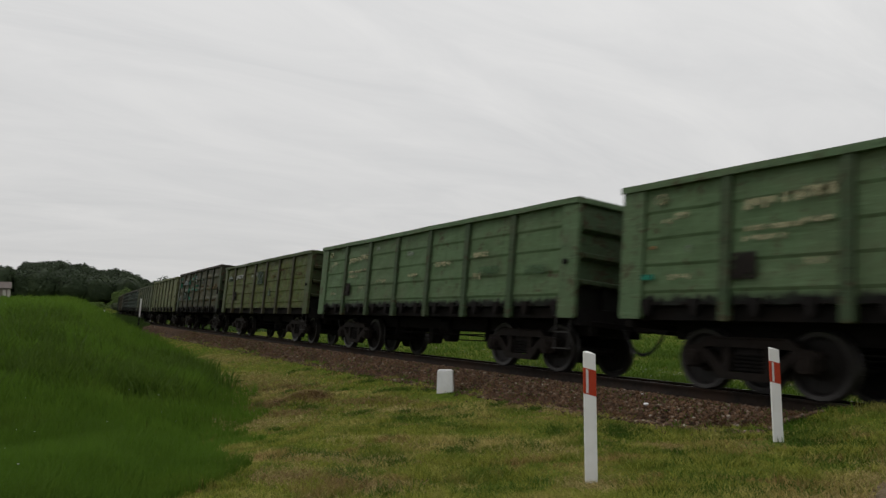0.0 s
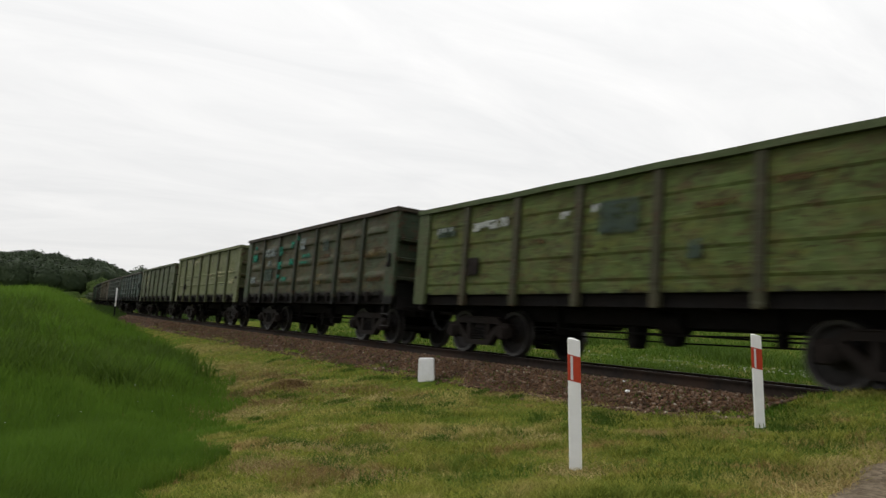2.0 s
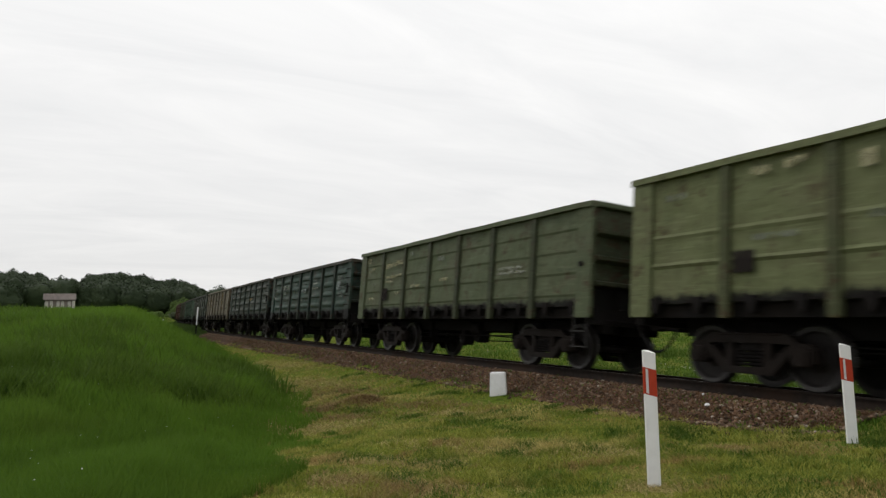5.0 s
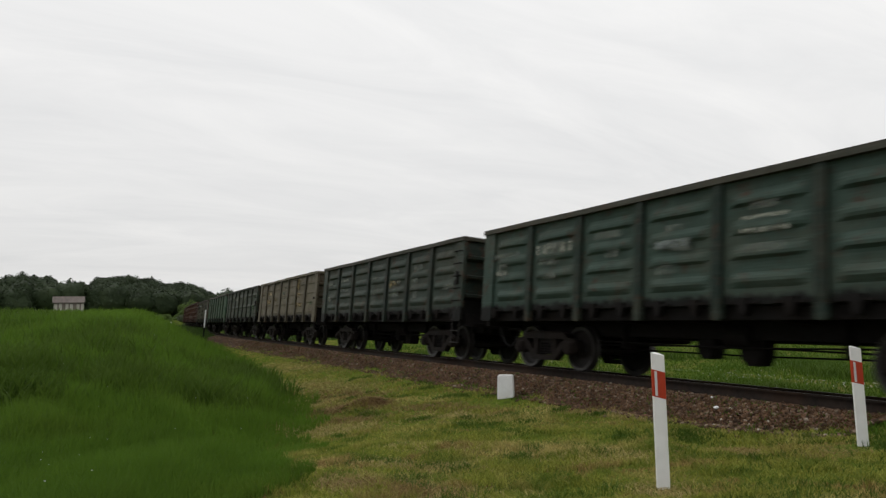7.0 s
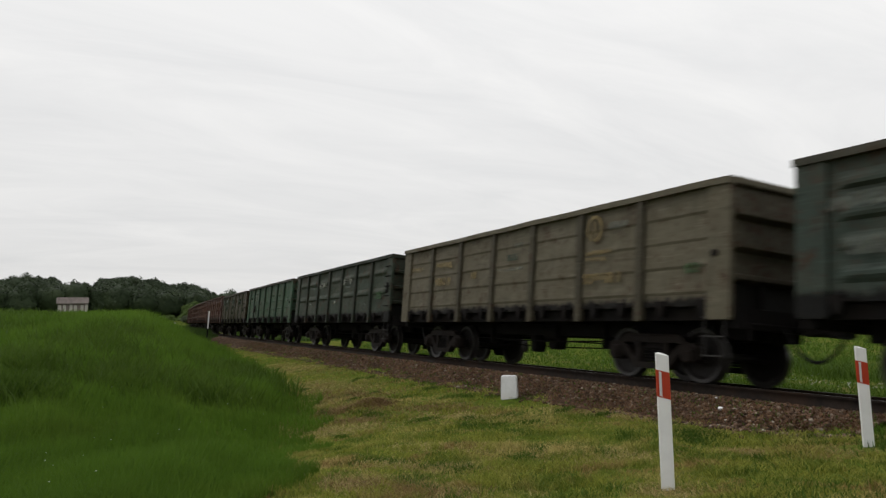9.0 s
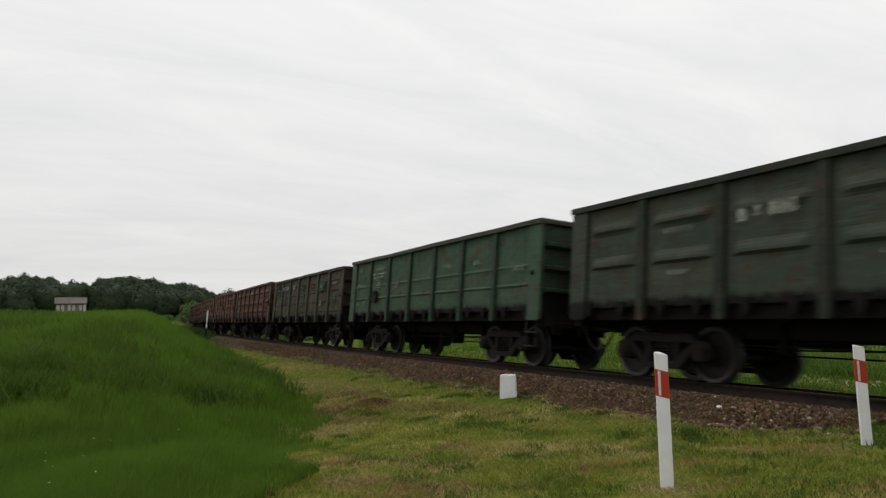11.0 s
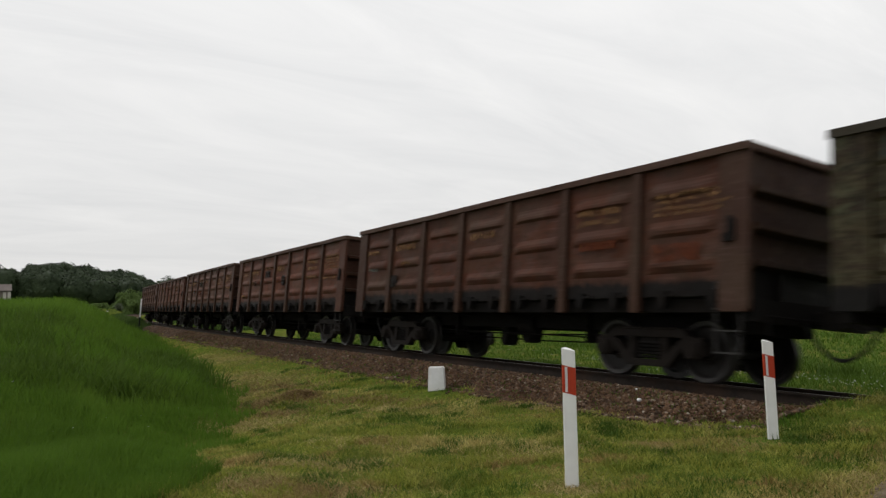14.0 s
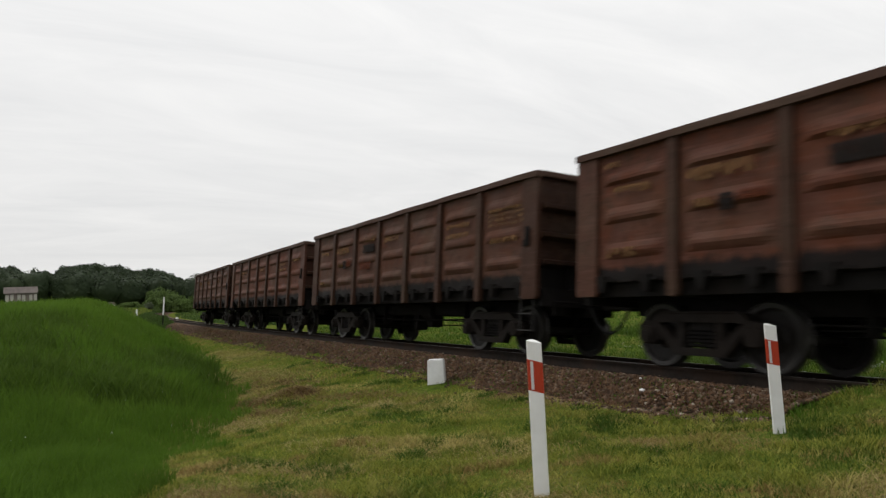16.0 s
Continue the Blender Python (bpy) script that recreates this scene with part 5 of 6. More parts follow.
# ---- posts and markers by the crossing ----
def delineator(x, y, turn, lean, sunk=0.0):
    """A road marker post: three-sided white body, slanted top, red band with a silver reflector."""
    z = float(land(x, y)) - sunk
    e = tagged(new("delineator_post"), "white plastic road marker post with a red band", "marker post", group="marker posts by the crossing")
    e.matrix_basis = pose(x, y, z, lean[0], lean[1], turn)
    prof = [(-0.050, -0.026), (0.050, -0.026), (0.055, -0.008), (0.014, 0.058), (-0.014, 0.058), (-0.055, -0.008)]

    def sweep(bm, z0, z1, grow):
        ring0 = [bm.verts.new((px * grow, py * grow, z0(px, py))) for px, py in prof]
        ring1 = [bm.verts.new((px * grow, py * grow, z1(px, py))) for px, py in prof]
        n = len(prof)
        bm.faces.new(ring0[::-1])
        bm.faces.new(ring1)
        for i in range(n):
            j = (i + 1) % n
            bm.faces.new((ring0[i], ring0[j], ring1[j], ring1[i]))
    bm = bmesh.new()
    sweep(bm, lambda px, py: -0.15, lambda px, py: 1.062 - px * 0.22 + (py + 0.026) * 0.16, 1.0)
    part("body", bm, WHITE, e)
    bm = bmesh.new()
    sweep(bm, lambda px, py: 0.708 - px * 0.28, lambda px, py: 0.928 - px * 0.28, 1.03)
    band = part("red_band", bm, RED, e, "red reflective band, slanted")
    bm = bmesh.new()
    slab(bm, [(-0.034, 0.728), (-0.014, 0.722), (-0.014, 0.922), (-0.034, 0.928)], -0.0315, -0.0265)
    part("reflector", bm, SILVER, band, "narrow silver reflector strip")
    return e


delineator(-4.462, 4.583, 57, (0, 0), -0.034)
delineator(-4.48, 7.257, 57, (1.0, -1.2), 0.09)


def marker_stone():
    x, y = -12.26, 7.965
    z = -0.452
    e = tagged(new("distance_stone"), "low whitewashed concrete distance stone in the grass", "marker stone")
    e.matrix_basis = pose(x, y, z, 0, 0, 52)
    bm = bmesh.new()
    bmesh.ops.create_cube(bm, size=1.0)
    for v in bm.verts:
        k = 1.0 if v.co.z < 0 else 0.90
        v.co = Vector((v.co.x * 0.345 * k, v.co.y * 0.22 * k, -0.12 if v.co.z < 0 else 0.437))
    bmesh.ops.bevel(bm, geom=bm.edges[:], offset=0.018, segments=2, affect="EDGES")
    part("block", bm, STONEWHITE, e)


marker_stone()


def line_post(x, y, high, wide, black, name, label, lean=0.0):
    z = float(land(x, y))
    e = tagged(new(name), label, "line post")
    e.matrix_basis = pose(x, y, z, 0, lean, 80)
    bm = bmesh.new()
    box(bm, -wide / 2, wide / 2, -0.05, 0.05, black, high, 0.01)
    part("upper_post", bm, STONEWHITE, e, "white painted upper part")
    bm = bmesh.new()
    box(bm, -wide / 2, wide / 2, -0.05, 0.05, -0.2, black, 0.01)
    part("lower_post", bm, BLACK if black > 0.4 else STONEWHITE, e)


line_post(-66.2, 10.0, 2.65, 0.12, 1.08, "whistle_post", "slim white lineside post with a black foot, leaning", 4.0)
line_post(-5.98, 13.2, 2.5, 0.16, 0.92, "whistle_post", "slim white lineside post with a black foot beyond the rails")
line_post(-150, 16.1, 1.25, 0.3, 0.3, "kilometre_post", "short white lineside kilometre post in the grass")
line_post(-90, 14.7, 0.32, 0.30, 0.15, "boundary_stone", "small white stone beyond the rails")


def shed():
    """A low shed on the brow of the meadow."""
    x, y = -74, -0.85
    z = float(land(x, y)) + 0.72
    e = tagged(new("field_shed"), "small low shed with grey roof and white boarded front", "shed")
    e.matrix_basis = pose(x, y, z, 0, 0, 94)
    bm = bmesh.new()
    box(bm, -1.15, 1.15, -0.7, 0.7, -1.2, 0.62)
    part("wall", bm, ROOF, e)
    bm = bmesh.new()
    slab(bm, [(-0.95, 0.58), (0.95, 0.58), (0.55, 1.15), (-0.55, 1.15)], -1.3, 1.3)
    bmesh.ops.rotate(bm, verts=bm.verts[:], matrix=Matrix.Rotation(radians(90), 3, "Z"))
    part("roof", bm, ROOF, e, "weathered grey sheet roof")
    bm = bmesh.new()
    box(bm, -0.12, 0.12, -0.03, 0.03, -1.2, 0.44)
    me = mesh_of("board", bm, BOARD)
    for i in range(8):
        for yy in (-0.74, 0.74):
            if i in (2, 5):
                continue
            b = part("board", me, BOARD, e)
            b.location = (-1.05 + i * 0.3 + 0.06 * (i % 3), yy, 0.04 * (i % 2))


shed()


# ---- the crossing road ----
def road_edge(y):
    return knots(y, (-40, -2.2), (3, -2.5), (4.2, -2.55), (5.2, -2.72), (6.3, -3.0), (7.3, -3.15), (8.2, -3.35), (9.2, -3.6))


def crossing_road():
    ys = np.arange(-40, 9.1, 0.3)
    v = []
    for y in ys:
        west = road_edge(y) + 0.12 * noise.noise(Vector((y * 1.1, 0, 0))) + 0.06 * noise.noise(Vector((y * 4, 2, 0)))
        for u in np.linspace(0, 1, 24):
            x = west + u * (2.6 - west)
            v.append((x, y, float(land(x, y)) + (0.03 if 0 < u < 1 else -0.02)))
    k = 24
    i = (np.arange(len(ys) - 1)[:, None] * k + np.arange(k - 1)[None]).ravel()
    f = np.stack([i, i + 1, i + k + 1, i + k], -1)
    tagged(new("road", raw_mesh("road", np.array(v), f, DIRT, True)), "pale gravel field road leading to the crossing", "road", kind="structure")


crossing_road()


# ---- grasses ----
def blades(name, x, y, high, wide, mat, label, seed, category="grass", lean=0.45, sink=0.02, ground_at=None):
    """Many blades, each a bent tapering strip of three triangles."""
    rng = np.random.default_rng(seed)
    n = len(x)
    z = (land(x, y) if ground_at is None else ground_at) - sink
    a = rng.random(n) * 2 * np.pi
    b = rng.random(n) * 2 * np.pi
    h = high * (0.6 + 0.7 * rng.random(n))
    bend = h * lean * (0.3 + rng.random(n))
    wx, wy = np.cos(a) * wide / 2, np.sin(a) * wide / 2
    bx, by = np.cos(b) * bend, np.sin(b) * bend
    v = np.empty((n, 5, 3), np.float32)
    for k, (sw, hh, bb) in enumerate(((-1, 0, 0), (1, 0, 0), (-0.75, 0.55, 0.3), (0.75, 0.55, 0.3), (0, 1, 1))):
        v[:, k, 0] = x + sw * wx + bb * bx
        v[:, k, 1] = y + sw * wy + bb * by
        v[:, k, 2] = z + hh * h * (1 - 0.12 * bb)
    t = np.array([[0, 1, 3], [0, 3, 2], [2, 3, 4]])
    f = (t[None] + 5 * np.arange(n)[:, None, None]).reshape(-1, 3)
    ob = new(name, raw_mesh(name, v.reshape(-1, 3), f, mat))
    return tagged(ob, label, category, kind="stuff")


def rail_gap(x, y):
    return np.hypot(x, y - YC) - R


def sector(n, r0, r1, a0, a1, seed, power=1.0, eye=(0.0, 0.4)):
    """Places spread over a sector, seen from where the path stands; angles from west towards north."""
    rng = np.random.default_rng(seed)
    r = np.exp(np.log(r0) + (np.log(r1) - np.log(r0)) * rng.random(n) ** power)
    a = np.radians(a0 + (a1 - a0) * rng.random(n))
    return eye[0] - r * np.cos(a), eye[1] + r * np.sin(a)


def ragged(x, y):
    return 0.22 * np.sin(x * 1.9 + 0.8 * np.sin(y * 2.3)) + 0.16 * np.sin(x * 4.7 + y * 3.1)


def verge():
    x, y = sector(820000, 2.5, 60, 8, 128, 11)
    d = rail_gap(x, y)
    rng = np.random.default_rng(12)
    keep = (d > 0.92 + 0.3 * np.sin(x * 1.3) * np.sin(x * 0.37) - 1.2 * (x > -5.1) + 0.8 * rng.random(len(x)) ** 2 - 0.25 * (np.sin(x * 3.1 + 1.7 * np.sin(x * 1.1)) > 0.35)) & (d < edge_of_tall(x) + 0.3) & (x < road_edge(y) + 0.22 - 0.75 * rng.random(len(x)) ** 1.3)
    x, y = x[keep], y[keep]
    r = np.hypot(x, y)
    clump = 0.55 + 0.75 * (np.sin(x * 3.3 + 1.5 * np.sin(y * 2.1)) * np.sin(y * 3.7 + 1.1 * np.sin(x * 2.7)) > 0.15)
    bare = np.ones(len(x))
    for px, py, reach in ((-4.462, 4.583, 0.55), (-4.48, 7.257, 0.6), (-12.26, 7.965, 0.7)):
        gone = np.hypot(x - px - 0.18 * (0 - px) / 6, y - py + 0.18)
        bare = np.minimum(bare, np.clip(0.2 + 0.8 * gone / reach, 0.2, 1))
    blades("mown_grass", x, y, (0.055 * clump + 0.025) * bare, 0.0050 + 0.0007 * r, MOWN, "short mown verge grass, patchy with straw", 13, lean=0.9)


def meadow_near():
    x, y = sector(400000, 4.6, 95, -14, 60, 21, 0.95)
    d = rail_gap(x, y)
    keep = (d > edge_of_tall(x) + ragged(x, y) * np.clip((d) / 5, 0.2, 1)) & (x < -3.6)
    x, y, d = x[keep], y[keep], d[keep]
    r = np.hypot(x, y)
    rim = np.clip((d - edge_of_tall(x)) / 1.2, 0.45, 1)
    wave = 0.82 + 0.34 * np.clip((-x - 6) / 8, 0.2, 1) * np.sin(x * 0.5 + 1.2 * np.sin(y * 0.6)) * np.sin(y * 0.8 + 0.3 * x) + 0.26 * np.sin(x * 1.7 + 2.0 * np.sin(y * 1.1)) * np.sin(y * 2.3 + 1.4 * np.sin(x * 1.3)) * np.clip((-x - 5) / 8, 0.3, 1)
    blades("tall_grass", x, y, 0.50 * rim * wave, 0.0055 + 0.00075 * r, TALL, "tall lush green meadow grass on the bank", 22)


def meadow_far():
    x, y = sector(125000, 10, 120, 20, 88, 31)
    d = rail_gap(x, y)
    keep = d < -3.0
    x, y = x[keep], y[keep]
    x2, y2 = sector(30000, 60, 330, 2, 22, 33)
    k2 = rail_gap(x2, y2) < -4.2
    x3, y3 = sector(24000, 85, 262, -14, 12, 34)
    k3 = rail_gap(x3, y3) > 1.4
    x3, y3 = np.concatenate([x3[k3], x2[k2]]), np.concatenate([y3[k3], y2[k2]])
    blades("distant_field_grass", x3, y3, 0.30, 0.16, FIELD, "dull green grass of the field before the wood", 35, lean=0.9)
    r = np.hypot(x, y)
    blades("far_meadow_grass", x, y, 0.13 + 0.16 * np.clip(np.sin(x * 0.7 + np.sin(y * 0.9)) * np.sin(y * 1.1 + 0.4 * x), 0, 1), 0.005 + 0.0010 * r, MEADOW, "bright green hay meadow beyond the track", 32, lean=0.9)


def trackside_grass():
    """Rank grass close by the ballast where the line curves away."""
    rng = np.random.default_rng(71)
    n = 20000
    s = -62 - 242 * rng.random(n) ** 1.3
    d = 0.62 + 1.2 * rng.random(n)
    a = s / R
    x, y = (R + d) * np.sin(a), YC - (R + d) * np.cos(a)
    blades("trackside_grass", x, y, 0.85 * np.clip((-s - 60) / 14, 0.12, 1), 0.07, FIELD, "rank green grass beside the distant track", 72)


def scattered(spots, seed):
    """Places spread thinly round several spots: x, y, half-length, half-width, turn, how many."""
    rng = np.random.default_rng(seed)
    xs, ys = [], []
    for cx, cy, a, b, turn, n in spots:
        p, q = rng.normal(0, a / 2, n), rng.normal(0, b / 2, n)
        xs.append(cx + p * math.cos(turn) - q * math.sin(turn))
        ys.append(cy + p * math.sin(turn) + q * math.cos(turn))
    return np.concatenate(xs), np.concatenate(ys)


def dead_grass():
    """A heap and thin swathes of dead cut grass left on the verge."""
    heap = [(-14.7, 5.85, 1.0, 0.5, 0.3, 1400), (-15.2, 5.2, 0.8, 0.5, 0.8, 900), (-13.6, 5.0, 1.6, 0.6, 0.6, 1300), (-17.5, 6.2, 2.2, 0.8, 0.3, 1900), (-6.2, 2.9, 0.8, 0.3, 0.6, 900), (-12.6, 6.6, 1.2, 0.4, 0.4, 900)]
    x, y = scattered(heap, 61)
    blades("dead_grass", x, y, 0.085, 0.006 + 0.0008 * np.hypot(x, y), DEAD, "brown swathes of dead cut grass", 62, lean=1.6)
    x, y = scattered([(-14.62, 5.92, 0.6, 0.36, 0.3, 800), (-15.0, 5.6, 0.7, 0.35, 0.9, 350)], 60)
    blades("dead_grass_heap", x, y, 0.10, 0.016, DEAD, "dark brown heap of rotting cut grass", 59, lean=1.4)
    x, y = scattered([(-14.75, 5.85, 0.42, 0.22, 0.3, 420), (-14.3, 6.05, 0.3, 0.14, 0.1, 160), (-15.1, 5.5, 0.4, 0.16, 0.9, 160)], 58)
    blades("rotten_grass", x, y, 0.09, 0.018, LITTER, "rotten black-brown grass lying on the heap", 57, lean=1.4)
    thin = [(-16.3, 5.3, 2.4, 0.9, 0.5, 2200), (-20.5, 6.3, 4.0, 1.0, 0.25, 2200), (-27, 7.2, 6.0, 1.0, 0.15, 1800), (-12.9, 4.4, 1.8, 0.7, 0.7, 1500), (-6.2, 2.9, 1.1, 0.5, 0.6, 1500), (-7.2, 3.6, 1.2, 0.4, 0.5, 900),
            (-6.5, 5.4, 1.0, 0.5, 0.3, 1000), (-8.2, 4.6, 1.4, 0.5, 0.4, 800), (-11.2, 6.5, 1.6, 0.5, 0.3, 800), (-9.2, 7.9, 1.6, 0.4, 0.1, 800), (-2.85, 5.6, 1.6, 0.22, 1.85, 900), (-3.2, 7.3, 1.4, 0.2, 1.75, 500), (-4.4, 4.5, 0.4, 0.3, 0.0, 350), (-5.0, 6.4, 0.9, 0.4, 0.5, 600)]
    x, y = scattered([(a, b, c, d, e, 2 * n) for a, b, c, d, e, n in thin], 63)
    keep = (x < road_edge(y) + 0.35) & (rail_gap(x, y) > 1.1)
    x, y = x[keep], y[keep]
    blades("straw_litter", x, y, 0.06, 0.005 + 0.0007 * np.hypot(x, y), STRAW, "pale straw litter strewn over the mown verge", 64, lean=1.7)
    tufts = [(-9.8, 6.0, 0.5, 0.25, 0.4, 420), (-8.6, 6.0, 0.3, 0.15, 0.2, 220), (-4.8, 3.9, 0.25, 0.12, 0.4, 300), (-3.3, 5.2, 0.4, 0.22, 0.6, 500), (-3.6, 4.8, 0.35, 0.2, 0.3, 450), (-3.45, 6.6, 0.3, 0.3, 0.0, 420), (-3.9, 7.4, 0.5, 0.3, 0.2, 500), (-14.5, 8.4, 0.7, 0.25, 0.0, 350), (-4.5, 7.9, 0.6, 0.25, 0.0, 500), (-7.0, 6.9, 0.5, 0.2, 0.3, 280), (-5.6, 3.2, 0.3, 0.2, 0.5, 260), (-5.1, 8.75, 0.3, 0.12, 1.2, 380), (-5.3, 8.35, 0.3, 0.1, 0.3, 260)]
    spread = random.Random(69)
    for i in range(130):
        px = -4.0 - 16 * spread.random() ** 1.4
        py = YC - math.sqrt((R + 1.6 + 5.2 * spread.random()) ** 2 - px * px)
        tufts.append((px, py, 0.10 + 0.16 * spread.random(), 0.05 + 0.06 * spread.random(), 6.3 * spread.random(), 90 + int(160 * spread.random())))
    x, y = scattered([(a, b, 1.5 * c, 2.2 * d, e, int(0.7 * n)) for a, b, c, d, e, n in tufts], 65)
    keep = (rail_gap(x, y) < edge_of_tall(x)) & (x < road_edge(y)) & (y < 8.8)
    x, y = x[keep], y[keep]
    blades("green_tufts", x, y, 0.085, 0.005 + 0.0007 * np.hypot(x, y), TUFT, "deep green tufts left standing on the verge", 66, lean=0.7)
    rank = [(-18.2, -1.2, 1.6, 1.0, 0.2, 900), (-16.7, -0.7, 1.2, 0.8, 0.2, 700), (-13.9, -0.6, 0.9, 0.7, 0.2, 700), (-15.4, 0.9, 1.0, 0.7, 0.2, 500), (-17, 1.3, 1.4, 0.8, 0.2, 500), (-15.6, 2.6, 1.0, 0.6, 0.3, 600), (-17.0, 3.0, 1.6, 0.7, 0.3, 900), (-20.6, 4.3, 2.2, 0.7, 0.3, 1100), (-24, 5.2, 2.0, 0.6, 0.3, 700), (-22, 0.5, 3.0, 1.2, 0.2, 800), (-30, -3.5, 5.0, 2.2, 0.1, 1300), (-40, -3, 7.0, 2.6, 0.1, 1300), (-27, 1.5, 4.0, 1.4, 0.2, 700)]
    x, y = scattered(rank, 67)
    keep = rail_gap(x, y) > edge_of_tall(x) + 0.1
    x, y = x[keep], y[keep]
    blades("rank_weeds", x, y, 0.58, 0.022 + 0.0012 * np.hypot(x, y), TUFT, "darker rank weeds in the tall grass", 68, lean=0.5)


def weeds():
    rng = np.random.default_rng(41)
    n = 90
    cx = -4.5 - 34 * rng.random(n) ** 1.5
    cd = 0.25 + 1.5 * rng.random(n)
    m = 14
    x = np.repeat(cx, m) + rng.normal(0, 0.05, n * m)
    y = np.repeat(np.sqrt(np.maximum((R + cd) ** 2 - cx ** 2, 0)) * -1 + YC, m) + rng.normal(0, 0.05, n * m)
    blades("ballast_weeds", x, y, 0.13, 0.012, TALL, "scattered green weeds among the ballast", 42, lean=0.7, sink=0.0)
    x, y = sector(1300, 12, 40, 25, 85, 43)
    keep = (rail_gap(x, y) < -3.4) & (rail_gap(x, y) > -8) & (np.sin(x * 0.9) * np.sin(y * 1.3 + 0.5 * x) > 0.15)
    fx, fy = scattered([(-8.2, 14.75, 3.6, 0.5, -0.05, 190), (-12.5, 15.0, 4.0, 0.6, -0.05, 80), (-17.0, 15.6, 5.0, 0.8, -0.03, 60)], 47)
    x, y = np.concatenate([x[keep], fx]), np.concatenate([y[keep], fy])
    keep = rail_gap(x, y) < -3.6
    blossoms("white_flowers", x[keep], y[keep], 0.24, 0.012, 44, "scattered white blossoms in the meadow")
    x, y = scattered([(-14.2, 20.0, 1.6, 1.0, 0.2, 500), (-12.0, 18.2, 1.2, 0.8, 0.2, 380), (-17.5, 22.0, 2.4, 1.2, 0.2, 500), (-9.5, 17.6, 0.9, 0.6, 0.2, 240), (-21, 21.0, 2.2, 1.2, 0.1, 420)], 48)
    blades("meadow_weeds", x, y, 0.42, 0.03, TUFT, "taller leafy weeds in the hay meadow", 49, lean=0.7)
    x, y = sector(90, 6, 40, -10, 40, 45)
    keep = (rail_gap(x, y) > edge_of_tall(x) + 0.3) & (x < -4)
    blossoms("pale_seed_heads", x[keep], y[keep], 0.5, 0.007, 46, "pale blossoms in the tall grass")


def blossoms(name, x, y, high, size, seed, label):
    rng = np.random.default_rng(seed)
    n = len(x)
    z = land(x, y) + high * (0.7 + 0.4 * rng.random(n))
    q = np.array([[0, 0, 0.4], [1, 0, 0], [0, 1, 0], [-1, 0, 0], [0, -1, 0], [0, 0, -0.6]]) * size
    s = 0.6 + 0.8 * rng.random(n)
    v = q[None] * s[:, None, None] + np.stack([x, y, z], -1)[:, None]
    t = np.array([[0, 1, 2], [0, 2, 3], [0, 3, 4], [0, 4, 1], [5, 2, 1], [5, 3, 2], [5, 4, 3], [5, 1, 4]])
    f = (t[None] + 6 * np.arange(n)[:, None, None]).reshape(-1, 3)
    tagged(new(name, raw_mesh(name, v.reshape(-1, 3), f, PETAL)), label, "flowers", kind="stuff")


# ---- woods and bushes ----
def leaf_cloud(rng, centre, size, lobes, per, leaf):
    """Leaf clusters scattered over the skins of several lobes: an uneven crown with gaps."""
    out = []
    for _ in range(lobes):
        c = centre + (rng.random(3) - 0.5) * size * np.array([1.0, 1.0, 0.95])
        r = size * (0.20 + 0.16 * rng.random(3))
        d = rng.normal(size=(per, 3))
        d /= np.linalg.norm(d, axis=1, keepdims=True)
        p = c + d * r * (0.75 + 0.35 * rng.random((per, 1)))
        n = d + 0.7 * rng.normal(size=(per, 3))
        n /= np.linalg.norm(n, axis=1, keepdims=True)
        u = np.cross(n, rng.normal(size=(per, 3)))
        u /= np.linalg.norm(u, axis=1, keepdims=True)
        w = np.cross(n, u)
        s = leaf * (0.6 + 0.8 * rng.random((per, 1)))
        out.append(np.stack([p + u * s, p - 0.6 * u * s + 0.8 * w * s, p - 0.5 * u * s - 0.85 * w * s], 1))
    return np.concatenate(out)


